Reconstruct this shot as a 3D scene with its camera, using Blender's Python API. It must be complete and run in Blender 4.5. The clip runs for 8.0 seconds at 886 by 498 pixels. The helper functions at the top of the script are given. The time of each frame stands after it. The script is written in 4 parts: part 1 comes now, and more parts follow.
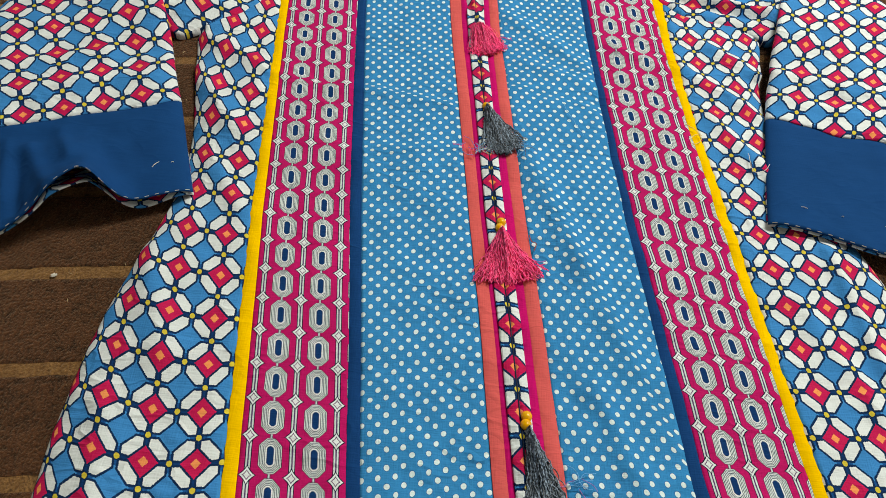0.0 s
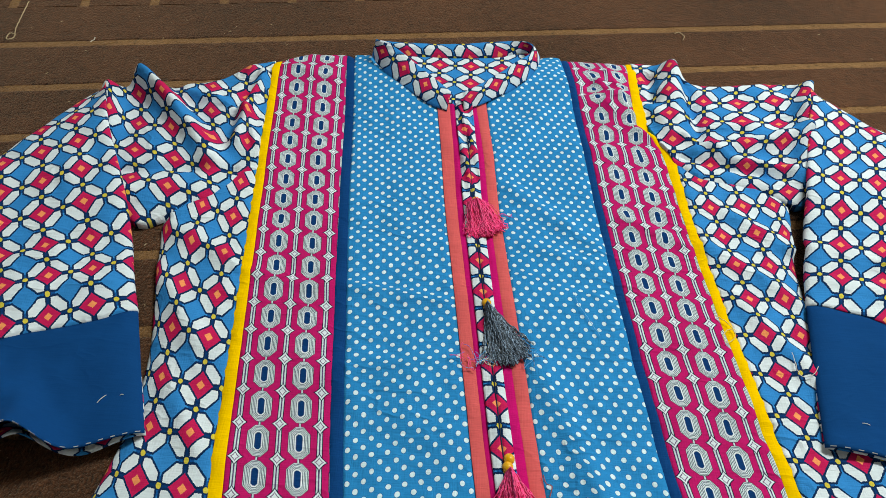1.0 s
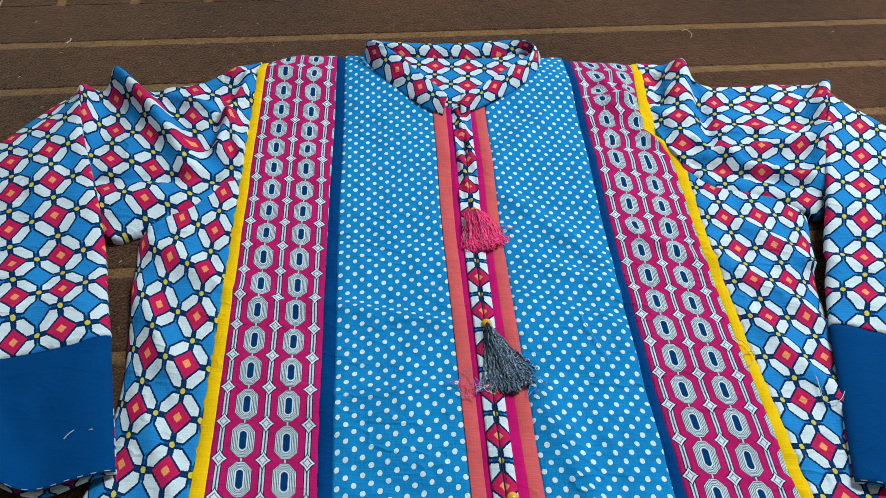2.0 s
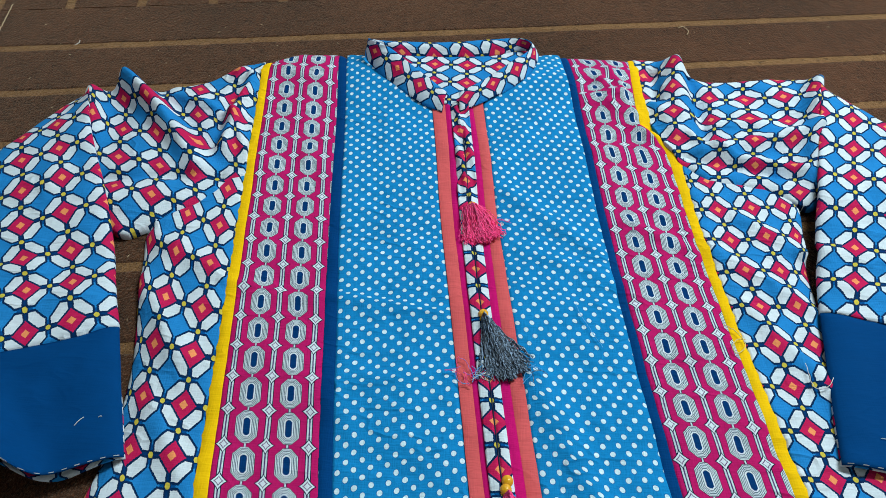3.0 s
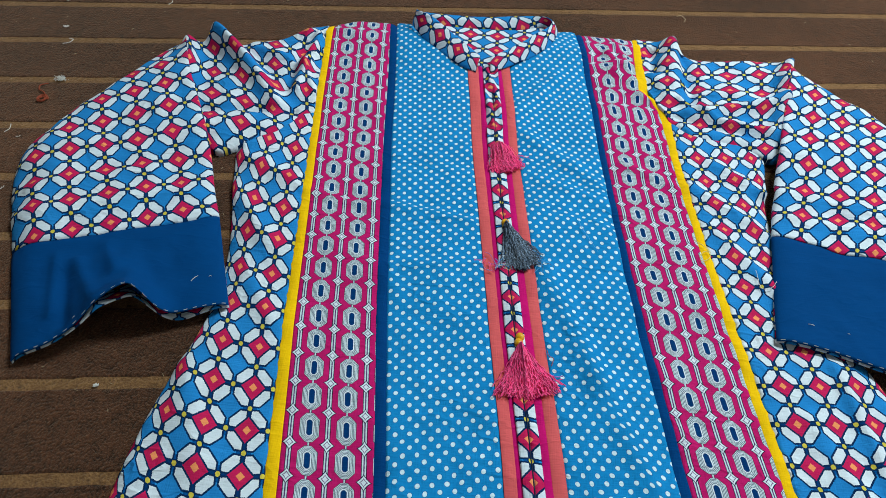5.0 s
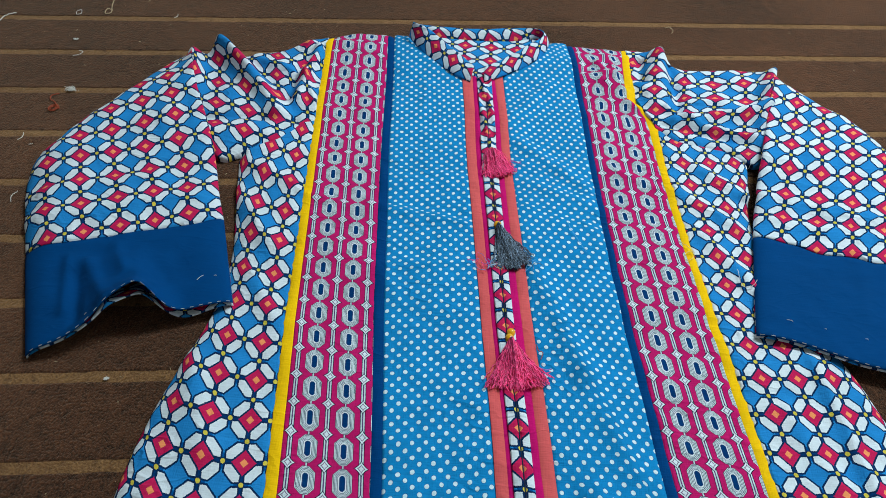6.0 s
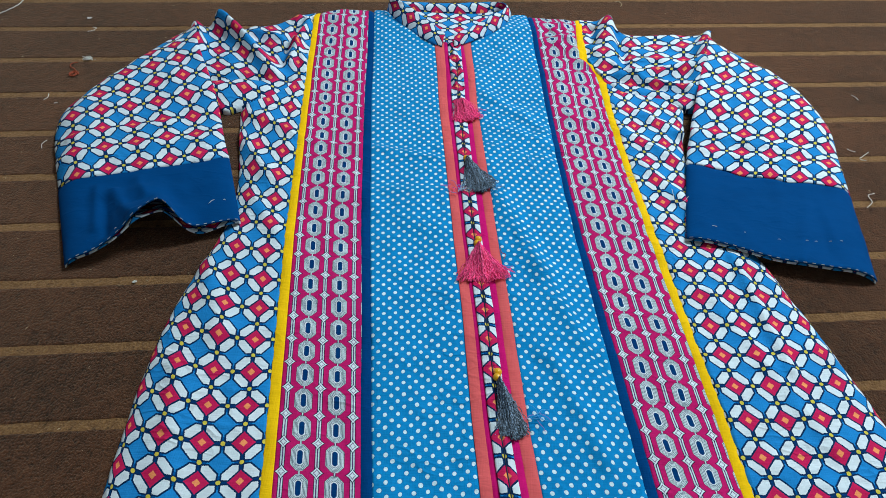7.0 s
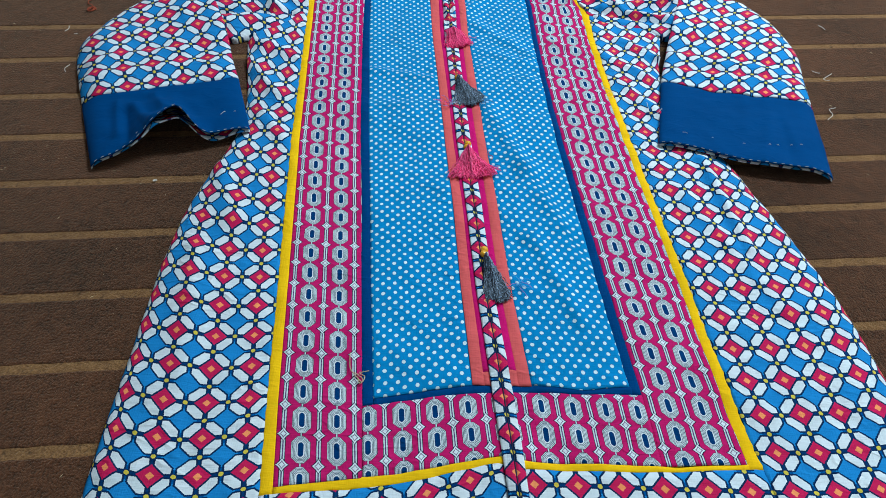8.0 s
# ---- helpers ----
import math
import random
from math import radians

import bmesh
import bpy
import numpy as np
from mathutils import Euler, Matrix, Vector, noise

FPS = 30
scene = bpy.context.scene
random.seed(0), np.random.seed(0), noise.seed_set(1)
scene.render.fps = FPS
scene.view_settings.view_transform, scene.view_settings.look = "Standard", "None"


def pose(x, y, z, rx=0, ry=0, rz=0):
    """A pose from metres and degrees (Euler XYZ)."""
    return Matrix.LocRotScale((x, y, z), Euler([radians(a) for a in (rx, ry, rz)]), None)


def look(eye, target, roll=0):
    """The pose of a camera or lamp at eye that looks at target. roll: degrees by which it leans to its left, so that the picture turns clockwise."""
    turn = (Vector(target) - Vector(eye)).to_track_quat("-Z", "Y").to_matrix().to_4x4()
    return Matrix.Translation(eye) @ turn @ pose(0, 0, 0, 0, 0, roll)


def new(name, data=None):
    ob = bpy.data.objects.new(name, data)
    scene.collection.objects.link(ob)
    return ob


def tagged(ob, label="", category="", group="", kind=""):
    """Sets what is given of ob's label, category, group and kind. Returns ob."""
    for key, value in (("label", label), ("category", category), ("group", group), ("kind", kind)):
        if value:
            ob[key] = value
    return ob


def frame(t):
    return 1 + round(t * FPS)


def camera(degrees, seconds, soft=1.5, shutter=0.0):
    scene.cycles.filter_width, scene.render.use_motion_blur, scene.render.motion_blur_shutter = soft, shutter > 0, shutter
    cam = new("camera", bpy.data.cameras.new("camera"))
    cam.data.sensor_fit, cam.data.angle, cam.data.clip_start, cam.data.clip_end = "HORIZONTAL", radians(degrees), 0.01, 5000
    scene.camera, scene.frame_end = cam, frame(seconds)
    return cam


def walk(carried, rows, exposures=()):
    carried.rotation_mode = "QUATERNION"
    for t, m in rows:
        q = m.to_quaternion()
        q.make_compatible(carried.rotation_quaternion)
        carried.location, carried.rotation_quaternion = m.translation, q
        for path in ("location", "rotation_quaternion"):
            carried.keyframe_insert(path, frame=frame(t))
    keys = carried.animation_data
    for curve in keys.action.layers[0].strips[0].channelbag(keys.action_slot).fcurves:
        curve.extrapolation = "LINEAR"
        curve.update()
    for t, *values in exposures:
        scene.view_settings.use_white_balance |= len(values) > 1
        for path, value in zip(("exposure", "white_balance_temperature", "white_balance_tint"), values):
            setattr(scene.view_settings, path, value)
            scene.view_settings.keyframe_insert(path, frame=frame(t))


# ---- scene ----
# camera and its way
cam = camera(60.26, 8.0, soft=0.6)
PATH = [
    (0.0, (0.0902, 0.0634, 0.5241), (0.1050, 1.2536, -1.0831), 5.44),
    (0.5, (0.0873, 0.1419, 0.5416), (0.0718, 1.4451, -0.9754), 2.96),
    (1.0, (0.0901, 0.2140, 0.5229), (0.0786, 1.5572, -0.9588), 2.76),
    (1.5, (0.0838, 0.2613, 0.5038), (0.0768, 1.6164, -0.9671), 2.93),
    (2.0, (0.0900, 0.2568, 0.5002), (0.0851, 1.5926, -0.9883), 2.62),
    (2.2, (0.0913, 0.2603, 0.5052), (0.0939, 1.5690, -1.0072), 2.89),
    (3.3, (0.1007, 0.2233, 0.5105), (0.0661, 1.5656, -0.9717), 1.28),
    (3.5, (0.0948, 0.2063, 0.5179), (0.0705, 1.5425, -0.9701), 1.76),
    (4.0, (0.0980, 0.1488, 0.5368), (0.0885, 1.4900, -0.9468), 2.36),
    (4.5, (0.0986, 0.0919, 0.5521), (0.0868, 1.4469, -0.9189), 2.63),
    (4.6, (0.0797, 0.0662, 0.5708), (0.0388, 1.4070, -0.9126), 4.08),
    (4.7, (0.0797, 0.0662, 0.5708), (0.0388, 1.4070, -0.9126), 4.08),
    (5.8, (0.0803, 0.0664, 0.5853), (0.0530, 1.4270, -0.8803), 4.59),
    (6.0, (0.0878, 0.0354, 0.5896), (0.0440, 1.4018, -0.8702), 3.87),
    (6.5, (0.0993, -0.0558, 0.6078), (0.0618, 1.3440, -0.8202), 3.19),
    (7.0, (0.1088, -0.1291, 0.6073), (0.0986, 1.2762, -0.8157), 3.50),
    (7.5, (0.1110, -0.2014, 0.6030), (0.0939, 1.2046, -0.8192), 2.76),
    (8.0, (0.1256, -0.2608, 0.5885), (0.1138, 1.1317, -0.8470), 3.01),
]
walk(cam, [(t, look(e, g, r)) for t, e, g, r in PATH], exposures=[(0.0, 0.0, 8900, 17), (0.5, -0.07, 9100, 18), (1.0, -0.05, 7600, 13), (1.4, -0.08, 6500, 10), (4.5, -0.10, 6520, 10), (6.0, -0.13, 6470, 10), (7.0, -0.03, 6330, 10), (8.0, 0.03, 6150, 10)])

# light: added lamp for an unseen source over the carpet's far side; pale room
world = bpy.data.worlds.new("world")
scene.world = world
world.use_nodes = True
world.node_tree.nodes["Background"].inputs[0].default_value = (0.9, 0.95, 1.0, 1)
world.node_tree.nodes["Background"].inputs[1].default_value = 0.05


def area_lamp(name, eye, target, w, h, power, colour):
    d = bpy.data.lights.new(name, "AREA")
    d.shape, d.size, d.size_y, d.energy, d.color = "RECTANGLE", w, h, power, colour
    ob = new(name, d)
    ob.matrix_world = look(eye, target)
    return ob


area_lamp("overhead_key_light", (1.35, 1.50, 2.55), (1.35, 1.50, 0), 1.2, 0.30, 88, (0.78, 0.943, 1.02))


# ---- materials ----
class Tree:
    """A short hand for building a node tree."""

    def __init__(self, name):
        self.mat = bpy.data.materials.new(name)
        self.mat.use_nodes = True
        self.t = self.mat.node_tree
        self.bsdf = self.t.nodes["Principled BSDF"]

    def put(self, socket, value):
        if hasattr(value, "is_output"):
            self.t.links.new(value, socket)
        else:
            socket.default_value = value

    def m(self, op, a, b=0.0, c=0.0):
        n = self.t.nodes.new("ShaderNodeMath")
        n.operation = op
        for i, v in enumerate((a, b, c)):
            self.put(n.inputs[i], v)
        return n.outputs[0]

    def mix(self, f, a, b):
        n = self.t.nodes.new("ShaderNodeMix")
        n.data_type = "RGBA"
        self.put(n.inputs[0], f)
        self.put(n.inputs[6], a)
        self.put(n.inputs[7], b)
        return n.outputs[2]

    def scaled(self, vec, xyz):
        n = self.t.nodes.new("ShaderNodeVectorMath")
        n.operation = "MULTIPLY"
        self.t.links.new(vec, n.inputs[0])
        n.inputs[1].default_value = xyz
        return n.outputs[0]

    def uv(self):
        n = self.t.nodes.new("ShaderNodeTexCoord")
        return n.outputs["UV"]

    def local(self):
        n = self.t.nodes.new("ShaderNodeTexCoord")
        return n.outputs["Object"]

    def split(self, vec):
        n = self.t.nodes.new("ShaderNodeSeparateXYZ")
        self.t.links.new(vec, n.inputs[0])
        return n.outputs[0], n.outputs[1], n.outputs[2]

    def noise(self, vec, scale, detail=2.0, rough=0.5):
        n = self.t.nodes.new("ShaderNodeTexNoise")
        self.t.links.new(vec, n.inputs["Vector"])
        n.inputs["Scale"].default_value = scale
        n.inputs["Detail"].default_value = detail
        n.inputs["Roughness"].default_value = rough
        return n.outputs["Fac"]

    def ramp(self, f, lo, hi, out_lo, out_hi):
        n = self.t.nodes.new("ShaderNodeMapRange")
        for i, v in enumerate((f, lo, hi, out_lo, out_hi)):
            self.put(n.inputs[i], v)
        return n.outputs[0]

    def times(self, colour, f):
        """A colour made lighter or darker by a factor."""
        n = self.t.nodes.new("ShaderNodeVectorMath")
        n.operation = "SCALE"
        self.put(n.inputs[0], colour if hasattr(colour, "is_output") else colour[:3])
        self.put(n.inputs[3], f)
        return n.outputs[0]

    def bump(self, height, strength, distance):
        n = self.t.nodes.new("ShaderNodeBump")
        n.inputs["Strength"].default_value = strength
        n.inputs["Distance"].default_value = distance
        self.t.links.new(height, n.inputs["Height"])
        self.t.links.new(n.outputs[0], self.bsdf.inputs["Normal"])

    def done(self, colour, rough=0.8, spec=0.3):
        self.put(self.bsdf.inputs["Base Color"], colour)
        self.put(self.bsdf.inputs["Roughness"], rough)
        self.bsdf.inputs["Specular IOR Level"].default_value = spec
        return self.mat

    def crease(self, o):
        """Sharp little folds pressed into the cloth, here and there."""
        fold = self.m("ABSOLUTE", self.m("SUBTRACT", self.noise(self.scaled(o, (16, 34, 20)), 1.0, 2, 0.6), 0.5))
        where = self.ramp(self.noise(o, 11, 2), 0.42, 0.62, 0.0, 1.0)
        return self.m("MULTIPLY", self.m("MULTIPLY", self.ramp(fold, 0.0, 0.045, 1.0, 0.0), where), 0.9)

    def cloth(self, colour, spec=0.04, relief=0.50):
        """Woven cotton: slubs along the weft, faint mottling, a fine weave in relief."""
        o = self.local()
        slub = self.noise(self.scaled(o, (60, 900, 300)), 1.0, 2)
        blotch = self.noise(o, 28, 3)
        f = self.m("ADD", self.ramp(slub, 0.3, 0.7, 0.96, 1.04), self.ramp(blotch, 0.3, 0.7, -0.05, 0.05))
        weave = self.m("ADD", slub, self.noise(self.scaled(o, (900, 60, 300)), 1.0, 2))
        crumple = self.noise(o, 75, 3)
        self.bump(self.m("ADD", self.m("MULTIPLY", weave, 0.35), self.m("ADD", crumple, self.m("ADD", self.m("MULTIPLY", self.noise(self.scaled(o, (22, 60, 40)), 1.0, 2), 1.6), self.crease(o)))), relief, 0.0028)
        return self.done(self.times(colour, f), 0.85, spec)


BLUE = (0.008, 0.245, 0.560, 1)
NAVY = (0.002, 0.040, 0.150, 1)
CUFF = (0.0006, 0.054, 0.190, 1)
INK = (0.002, 0.011, 0.040, 1)
LINE = (0.004, 0.027, 0.090, 1)
WHITE = (0.72, 0.79, 0.825, 1)
PINK = (0.56, 0.012, 0.135, 1)
RED = (0.60, 0.016, 0.095, 1)
ORANGE = (0.97, 0.33, 0.120, 1)
OLIVE = (0.68, 0.55, 0.070, 1)
YELLOW = (0.97, 0.56, 0.005, 1)
SALMON = (0.74, 0.118, 0.118, 1)
MAGENTA = (0.60, 0.008, 0.150, 1)
GREY = (0.60, 0.68, 0.72, 1)


def lattice_print():
    """Red and blue diamonds in a net of white hexagons with yellow knots."""
    k = Tree("lattice_print_cotton")
    uv = k.uv()
    u, v, _ = k.split(uv)
    j1 = k.m("MULTIPLY", k.m("SUBTRACT", k.noise(uv, 34, 2), 0.5), 0.034)
    j2 = k.m("MULTIPLY", k.m("SUBTRACT", k.noise(k.scaled(uv, (1, -1, 1)), 31, 2), 0.5), 0.034)
    u, v = k.m("ADD", u, j1), k.m("ADD", v, j2)
    p, q = k.m("ADD", u, v), k.m("SUBTRACT", u, v)
    rp, rq = k.m("ROUND", p), k.m("ROUND", q)
    a = k.m("ABSOLUTE", k.m("SUBTRACT", p, rp))
    b = k.m("ABSOLUTE", k.m("SUBTRACT", q, rq))
    mx, mn = k.m("MAXIMUM", a, b), k.m("MINIMUM", a, b)
    across = k.m("SUBTRACT", 0.5, mx)
    tip = k.m("MULTIPLY", k.m("SUBTRACT", k.m("ADD", mn, k.m("MULTIPLY", across, 0.9)), 0.365), 0.74)
    hexa = k.m("MAXIMUM", k.m("SUBTRACT", across, 0.152), tip)
    odd = k.m("FLOORED_MODULO", k.m("ADD", rp, rq), 2.0)
    knot = k.m("SQRT", k.m("ADD", k.m("POWER", k.m("SUBTRACT", 0.5, a), 2.0), k.m("POWER", k.m("SUBTRACT", 0.5, b), 2.0)))
    red = k.mix(k.m("LESS_THAN", mx, 0.102), RED, ORANGE)
    red = k.mix(k.m("GREATER_THAN", mx, 0.298), red, NAVY)
    blue = k.mix(k.m("GREATER_THAN", mx, 0.335), (0.020, 0.245, 0.600, 1), (0.002, 0.085, 0.29, 1))
    face = k.mix(k.m("LESS_THAN", odd, 0.5), blue, red)
    col = k.mix(k.m("LESS_THAN", hexa, 0.060), face, LINE)
    col = k.mix(k.m("LESS_THAN", hexa, 0.0), col, WHITE)
    col = k.mix(k.m("LESS_THAN", knot, 0.112), col, LINE)
    col = k.mix(k.m("LESS_THAN", knot, 0.080), col, OLIVE)
    return k.cloth(col)


def band_print():
    """Chains of ringed octagons between columns of diamonds on deep pink."""
    k = Tree("octagon_band_cotton")
    uv = k.uv()
    u, v, _ = k.split(uv)
    u = k.m("ADD", u, k.m("MULTIPLY", k.m("SUBTRACT", k.noise(uv, 26, 2), 0.5), 0.022))
    v = k.m("ADD", v, k.m("MULTIPLY", k.m("SUBTRACT", k.noise(k.scaled(uv, (1, -1, 1)), 24, 2), 0.5), 0.022))
    x = k.m("MULTIPLY", k.m("ABSOLUTE", k.m("SUBTRACT", k.m("SUBTRACT", u, k.m("FLOOR", u)), 0.5)), 1.1)
    y = k.m("ABSOLUTE", k.m("SUBTRACT", v, k.m("ROUND", v)))
    tall = k.m("SUBTRACT", y, 0.15)
    d = k.m("MAXIMUM", k.m("MAXIMUM", x, tall), k.m("MULTIPLY", k.m("ADD", x, tall), 0.74))
    rings = k.m("LESS_THAN", k.m("FRACT", k.m("DIVIDE", k.m("SUBTRACT", d, 0.128), 0.0400)), 0.42)
    x2 = k.m("MULTIPLY", k.m("ABSOLUTE", k.m("SUBTRACT", u, k.m("ROUND", u))), 1.1)
    y2 = k.m("SUBTRACT", 0.5, y)
    # lines that link the diamonds, swelling into the pink ground
    col = k.mix(k.m("LESS_THAN", x2, 0.085), PINK, INK)
    col = k.mix(k.m("LESS_THAN", x2, 0.062), col, GREY)
    col = k.mix(k.m("LESS_THAN", x2, 0.018), col, (0.10, 0.06, 0.16, 1))
    dia = k.m("POWER", k.m("ADD", k.m("POWER", k.m("DIVIDE", x2, 0.205), 0.80), k.m("POWER", k.m("DIVIDE", y2, 0.225), 0.80)), 1.25)
    col = k.mix(k.m("LESS_THAN", dia, 1.18), col, INK)
    col = k.mix(k.m("LESS_THAN", dia, 0.98), col, WHITE)
    col = k.mix(k.m("LESS_THAN", dia, 0.62), col, (0.12, 0.06, 0.16, 1))
    col = k.mix(k.m("LESS_THAN", dia, 0.46), col, WHITE)
    # the thread between octagons
    col = k.mix(k.m("LESS_THAN", x, 0.040), col, INK)
    col = k.mix(k.m("LESS_THAN", x, 0.022), col, GREY)
    col = k.mix(k.m("LESS_THAN", d, 0.300), col, INK)
    oct_col = k.mix(rings, (0.70, 0.78, 0.80, 1), (0.03, 0.07, 0.11, 1))
    col = k.mix(k.m("LESS_THAN", d, 0.285), col, oct_col)
    col = k.mix(k.m("LESS_THAN", d, 0.128), col, WHITE)
    col = k.mix(k.m("LESS_THAN", d, 0.088), col, NAVY)
    return k.cloth(col)


def dot_print():
    """White dots in staggered rows on bright blue; u and v count half rows."""
    k = Tree("dotted_blue_cotton")
    uv = k.uv()
    u, v, _ = k.split(uv)
    u = k.m("ADD", u, k.m("MULTIPLY", k.m("SUBTRACT", k.noise(uv, 0.5, 2), 0.5), 0.34))
    v = k.m("ADD", v, k.m("MULTIPLY", k.m("SUBTRACT", k.noise(k.scaled(uv, (1, -1, 1)), 0.45, 2), 0.5), 0.34))
    p = k.m("MULTIPLY", k.m("ADD", u, v), 0.5)
    q = k.m("MULTIPLY", k.m("SUBTRACT", u, v), 0.5)
    dp, dq = k.m("SUBTRACT", p, k.m("ROUND", p)), k.m("SUBTRACT", q, k.m("ROUND", q))
    r = k.m("SQRT", k.m("ADD", k.m("POWER", k.m("ADD", dp, dq), 2.0), k.m("POWER", k.m("SUBTRACT", dp, dq), 2.0)))
    col = k.mix(k.m("LESS_THAN", r, 0.385), BLUE, (0.006, 0.13, 0.36, 1))
    col = k.mix(k.m("LESS_THAN", r, 0.325), col, (0.66, 0.83, 0.87, 1))
    return k.cloth(col)


def plain_cloth(name, colour, relief=0.35):
    return Tree(name).cloth(colour, 0.04, relief)


def carpet_pile(name, dark, light):
    """Short looped pile: rows of tufts, specks, tread marks."""
    k = Tree(name)
    o = k.local()
    rows = k.noise(k.scaled(o, (300, 230, 200)), 1.0, 3, 0.7)
    tufts = k.noise(k.scaled(o, (560, 420, 300)), 1.0, 2, 0.6)
    patch = k.noise(o, 5, 4)
    clump = k.noise(k.scaled(o, (85, 70, 60)), 1.0, 3, 0.6)
    fleck = k.noise(k.scaled(o, (130, 130, 130)), 1.0, 2, 0.5)
    f = k.m("ADD", k.m("MULTIPLY", rows, 0.42), k.m("ADD", k.m("MULTIPLY", tufts, 0.58), k.m("ADD", k.ramp(patch, 0.3, 0.7, -0.08, 0.08), k.ramp(clump, 0.3, 0.7, -0.07, 0.07))))
    col = k.mix(k.ramp(f, 0.33, 0.71, 0.0, 1.0), dark, light)
    col = k.times(col, k.ramp(fleck, 0.62, 0.74, 1.0, 0.38))
    k.bump(k.m("ADD", k.m("MULTIPLY", rows, 0.8), k.m("ADD", tufts, k.m("MULTIPLY", clump, 0.9))), 0.9, 0.003)
    k.bsdf.inputs["Sheen Weight"].default_value = 0.27
    k.bsdf.inputs["Sheen Tint"].default_value = (1.0, 0.72, 0.50, 1)
    k.bsdf.inputs["Sheen Roughness"].default_value = 0.5
    return k.done(col, 0.9, 0.15)


def thread_mat(name, colour, spread=0.35, spec=0.5, twist=0.0):
    """Spun thread: strands differ; highlights on the twisted ply are painted as light and dark flecks."""
    k = Tree(name)
    n = k.t.nodes.new("ShaderNodeNewGeometry")
    f = k.ramp(n.outputs["Random Per Island"], 0, 1, 1 - spread, 1 + spread)
    if twist:
        f = k.m("MULTIPLY", f, k.ramp(k.noise(k.local(), 620, 2), 0.36, 0.64, 1 - twist, 1 + twist))
    return k.done(k.times(colour, f), 0.45, spec)


def paint(name, colour):
    k = Tree(name)
    f = k.ramp(k.noise(k.local(), 3, 4), 0.3, 0.7, 0.93, 1.05)
    return k.done(k.times(colour, f), 0.8, 0.2)


LATTICE, BAND, DOTS = lattice_print(), band_print(), dot_print()
M_NAVY = plain_cloth("navy_cotton", (0.0006, 0.050, 0.185, 1))
M_CUFF = plain_cloth("navy_cuff_cotton", CUFF, 0.14)
M_YELLOW = plain_cloth("yellow_cotton", YELLOW)
M_SALMON = plain_cloth("salmon_cotton", SALMON)
M_MAGENTA = plain_cloth("magenta_cotton", MAGENTA)
M_PILE = carpet_pile("brown_carpet_pile", (0.010, 0.0032, 0.0014, 1), (0.152, 0.054, 0.022, 1))
M_TAN = carpet_pile("tan_carpet_weave", (0.140, 0.064, 0.022, 1), (0.330, 0.166, 0.062, 1))
T_PINK = thread_mat("pink_silk_thread", (1.0, 0.055, 0.240, 1), 0.25, 0.5, 0.20)
T_GREY = thread_mat("slate_silk_thread", (0.105, 0.150, 0.205, 1), 0.6, 0.5, 0.85)
T_WHITE = thread_mat("white_thread", (0.75, 0.72, 0.66, 1), 0.1, 0.2)
T_RED = thread_mat("rust_yarn", (0.36, 0.07, 0.03, 1), 0.2, 0.2)
T_STRAW = thread_mat("straw_thread", (0.55, 0.42, 0.25, 1), 0.2, 0.2)
T_INK = thread_mat("dark_stitching", INK, 0.1, 0.2)
M_BEAD = Tree("yellow_glass_bead").done((0.90, 0.42, 0.01, 1), 0.18, 0.6)
M_WALL = paint("pale_wall_paint", (0.66, 0.65, 0.63, 1))

# ---- room ----


def box(name, x0, x1, y0, y1, z0, z1, mat, kind="structure"):
    bm = bmesh.new()
    bmesh.ops.create_cube(bm, size=1)
    for v in bm.verts:
        v.co = ((x0 + x1) / 2 + v.co.x * (x1 - x0), (y0 + y1) / 2 + v.co.y * (y1 - y0), (z0 + z1) / 2 + v.co.z * (z1 - z0))
    me = bpy.data.meshes.new(name)
    bm.to_mesh(me)
    bm.free()
    me.materials.append(mat)
    return tagged(new(name, me), kind=kind)


tagged(box("floor", -2.2, 2.2, -1.9, 2.9, -0.10, -0.008, M_WALL), "plain floor under the brown carpet", "floor")
tagged(box("ceiling", -2.2, 2.2, -1.9, 2.9, 2.7, 2.8, M_WALL), "plain pale ceiling", "ceiling")
tagged(box("wall_north", -2.3, 2.3, 2.9, 3.0, -0.1, 2.8, M_WALL), "plain pale painted wall", "wall")
tagged(box("wall_south", -2.3, 2.3, -2.0, -1.9, -0.1, 2.8, M_WALL), "plain pale painted wall", "wall")
tagged(box("wall_west", -2.3, -2.2, -1.9, 2.9, -0.1, 2.8, M_WALL), "plain pale painted wall", "wall")
tagged(box("wall_east", 2.2, 2.3, -1.9, 2.9, -0.1, 2.8, M_WALL), "plain pale painted wall", "wall")


# ---- helpers for meshes ----
def mesh_part(name, verts, faces, mat, parent=None, label="", smooth=True):
    me = bpy.data.meshes.new(name)
    me.from_pydata([tuple(v) for v in verts], [], faces)
    me.materials.append(mat)
    if smooth:
        me.polygons.foreach_set("use_smooth", [True] * len(me.polygons))
    ob = new(name, me)
    if parent is not None:
        ob.parent = parent
    if label:
        ob["label"] = label
    return ob


def smooth_line(points, t):
    """A point at t (0..1) of a Catmull-Rom line through the points, evenly in their count."""
    p = np.asarray(points, float)
    n = len(p) - 1
    s = min(max(t, 0.0), 1.0) * n
    i = min(int(s), n - 1)
    f = s - i
    a, b = p[i], p[i + 1]
    pa = p[i - 1] if i > 0 else 2 * a - b
    pb = p[i + 2] if i + 2 <= n else 2 * b - a
    return 0.5 * (2 * a + (b - pa) * f + (2 * pa - 5 * a + 4 * b - pb) * f * f + (3 * a - pa - 3 * b + pb) * f ** 3)


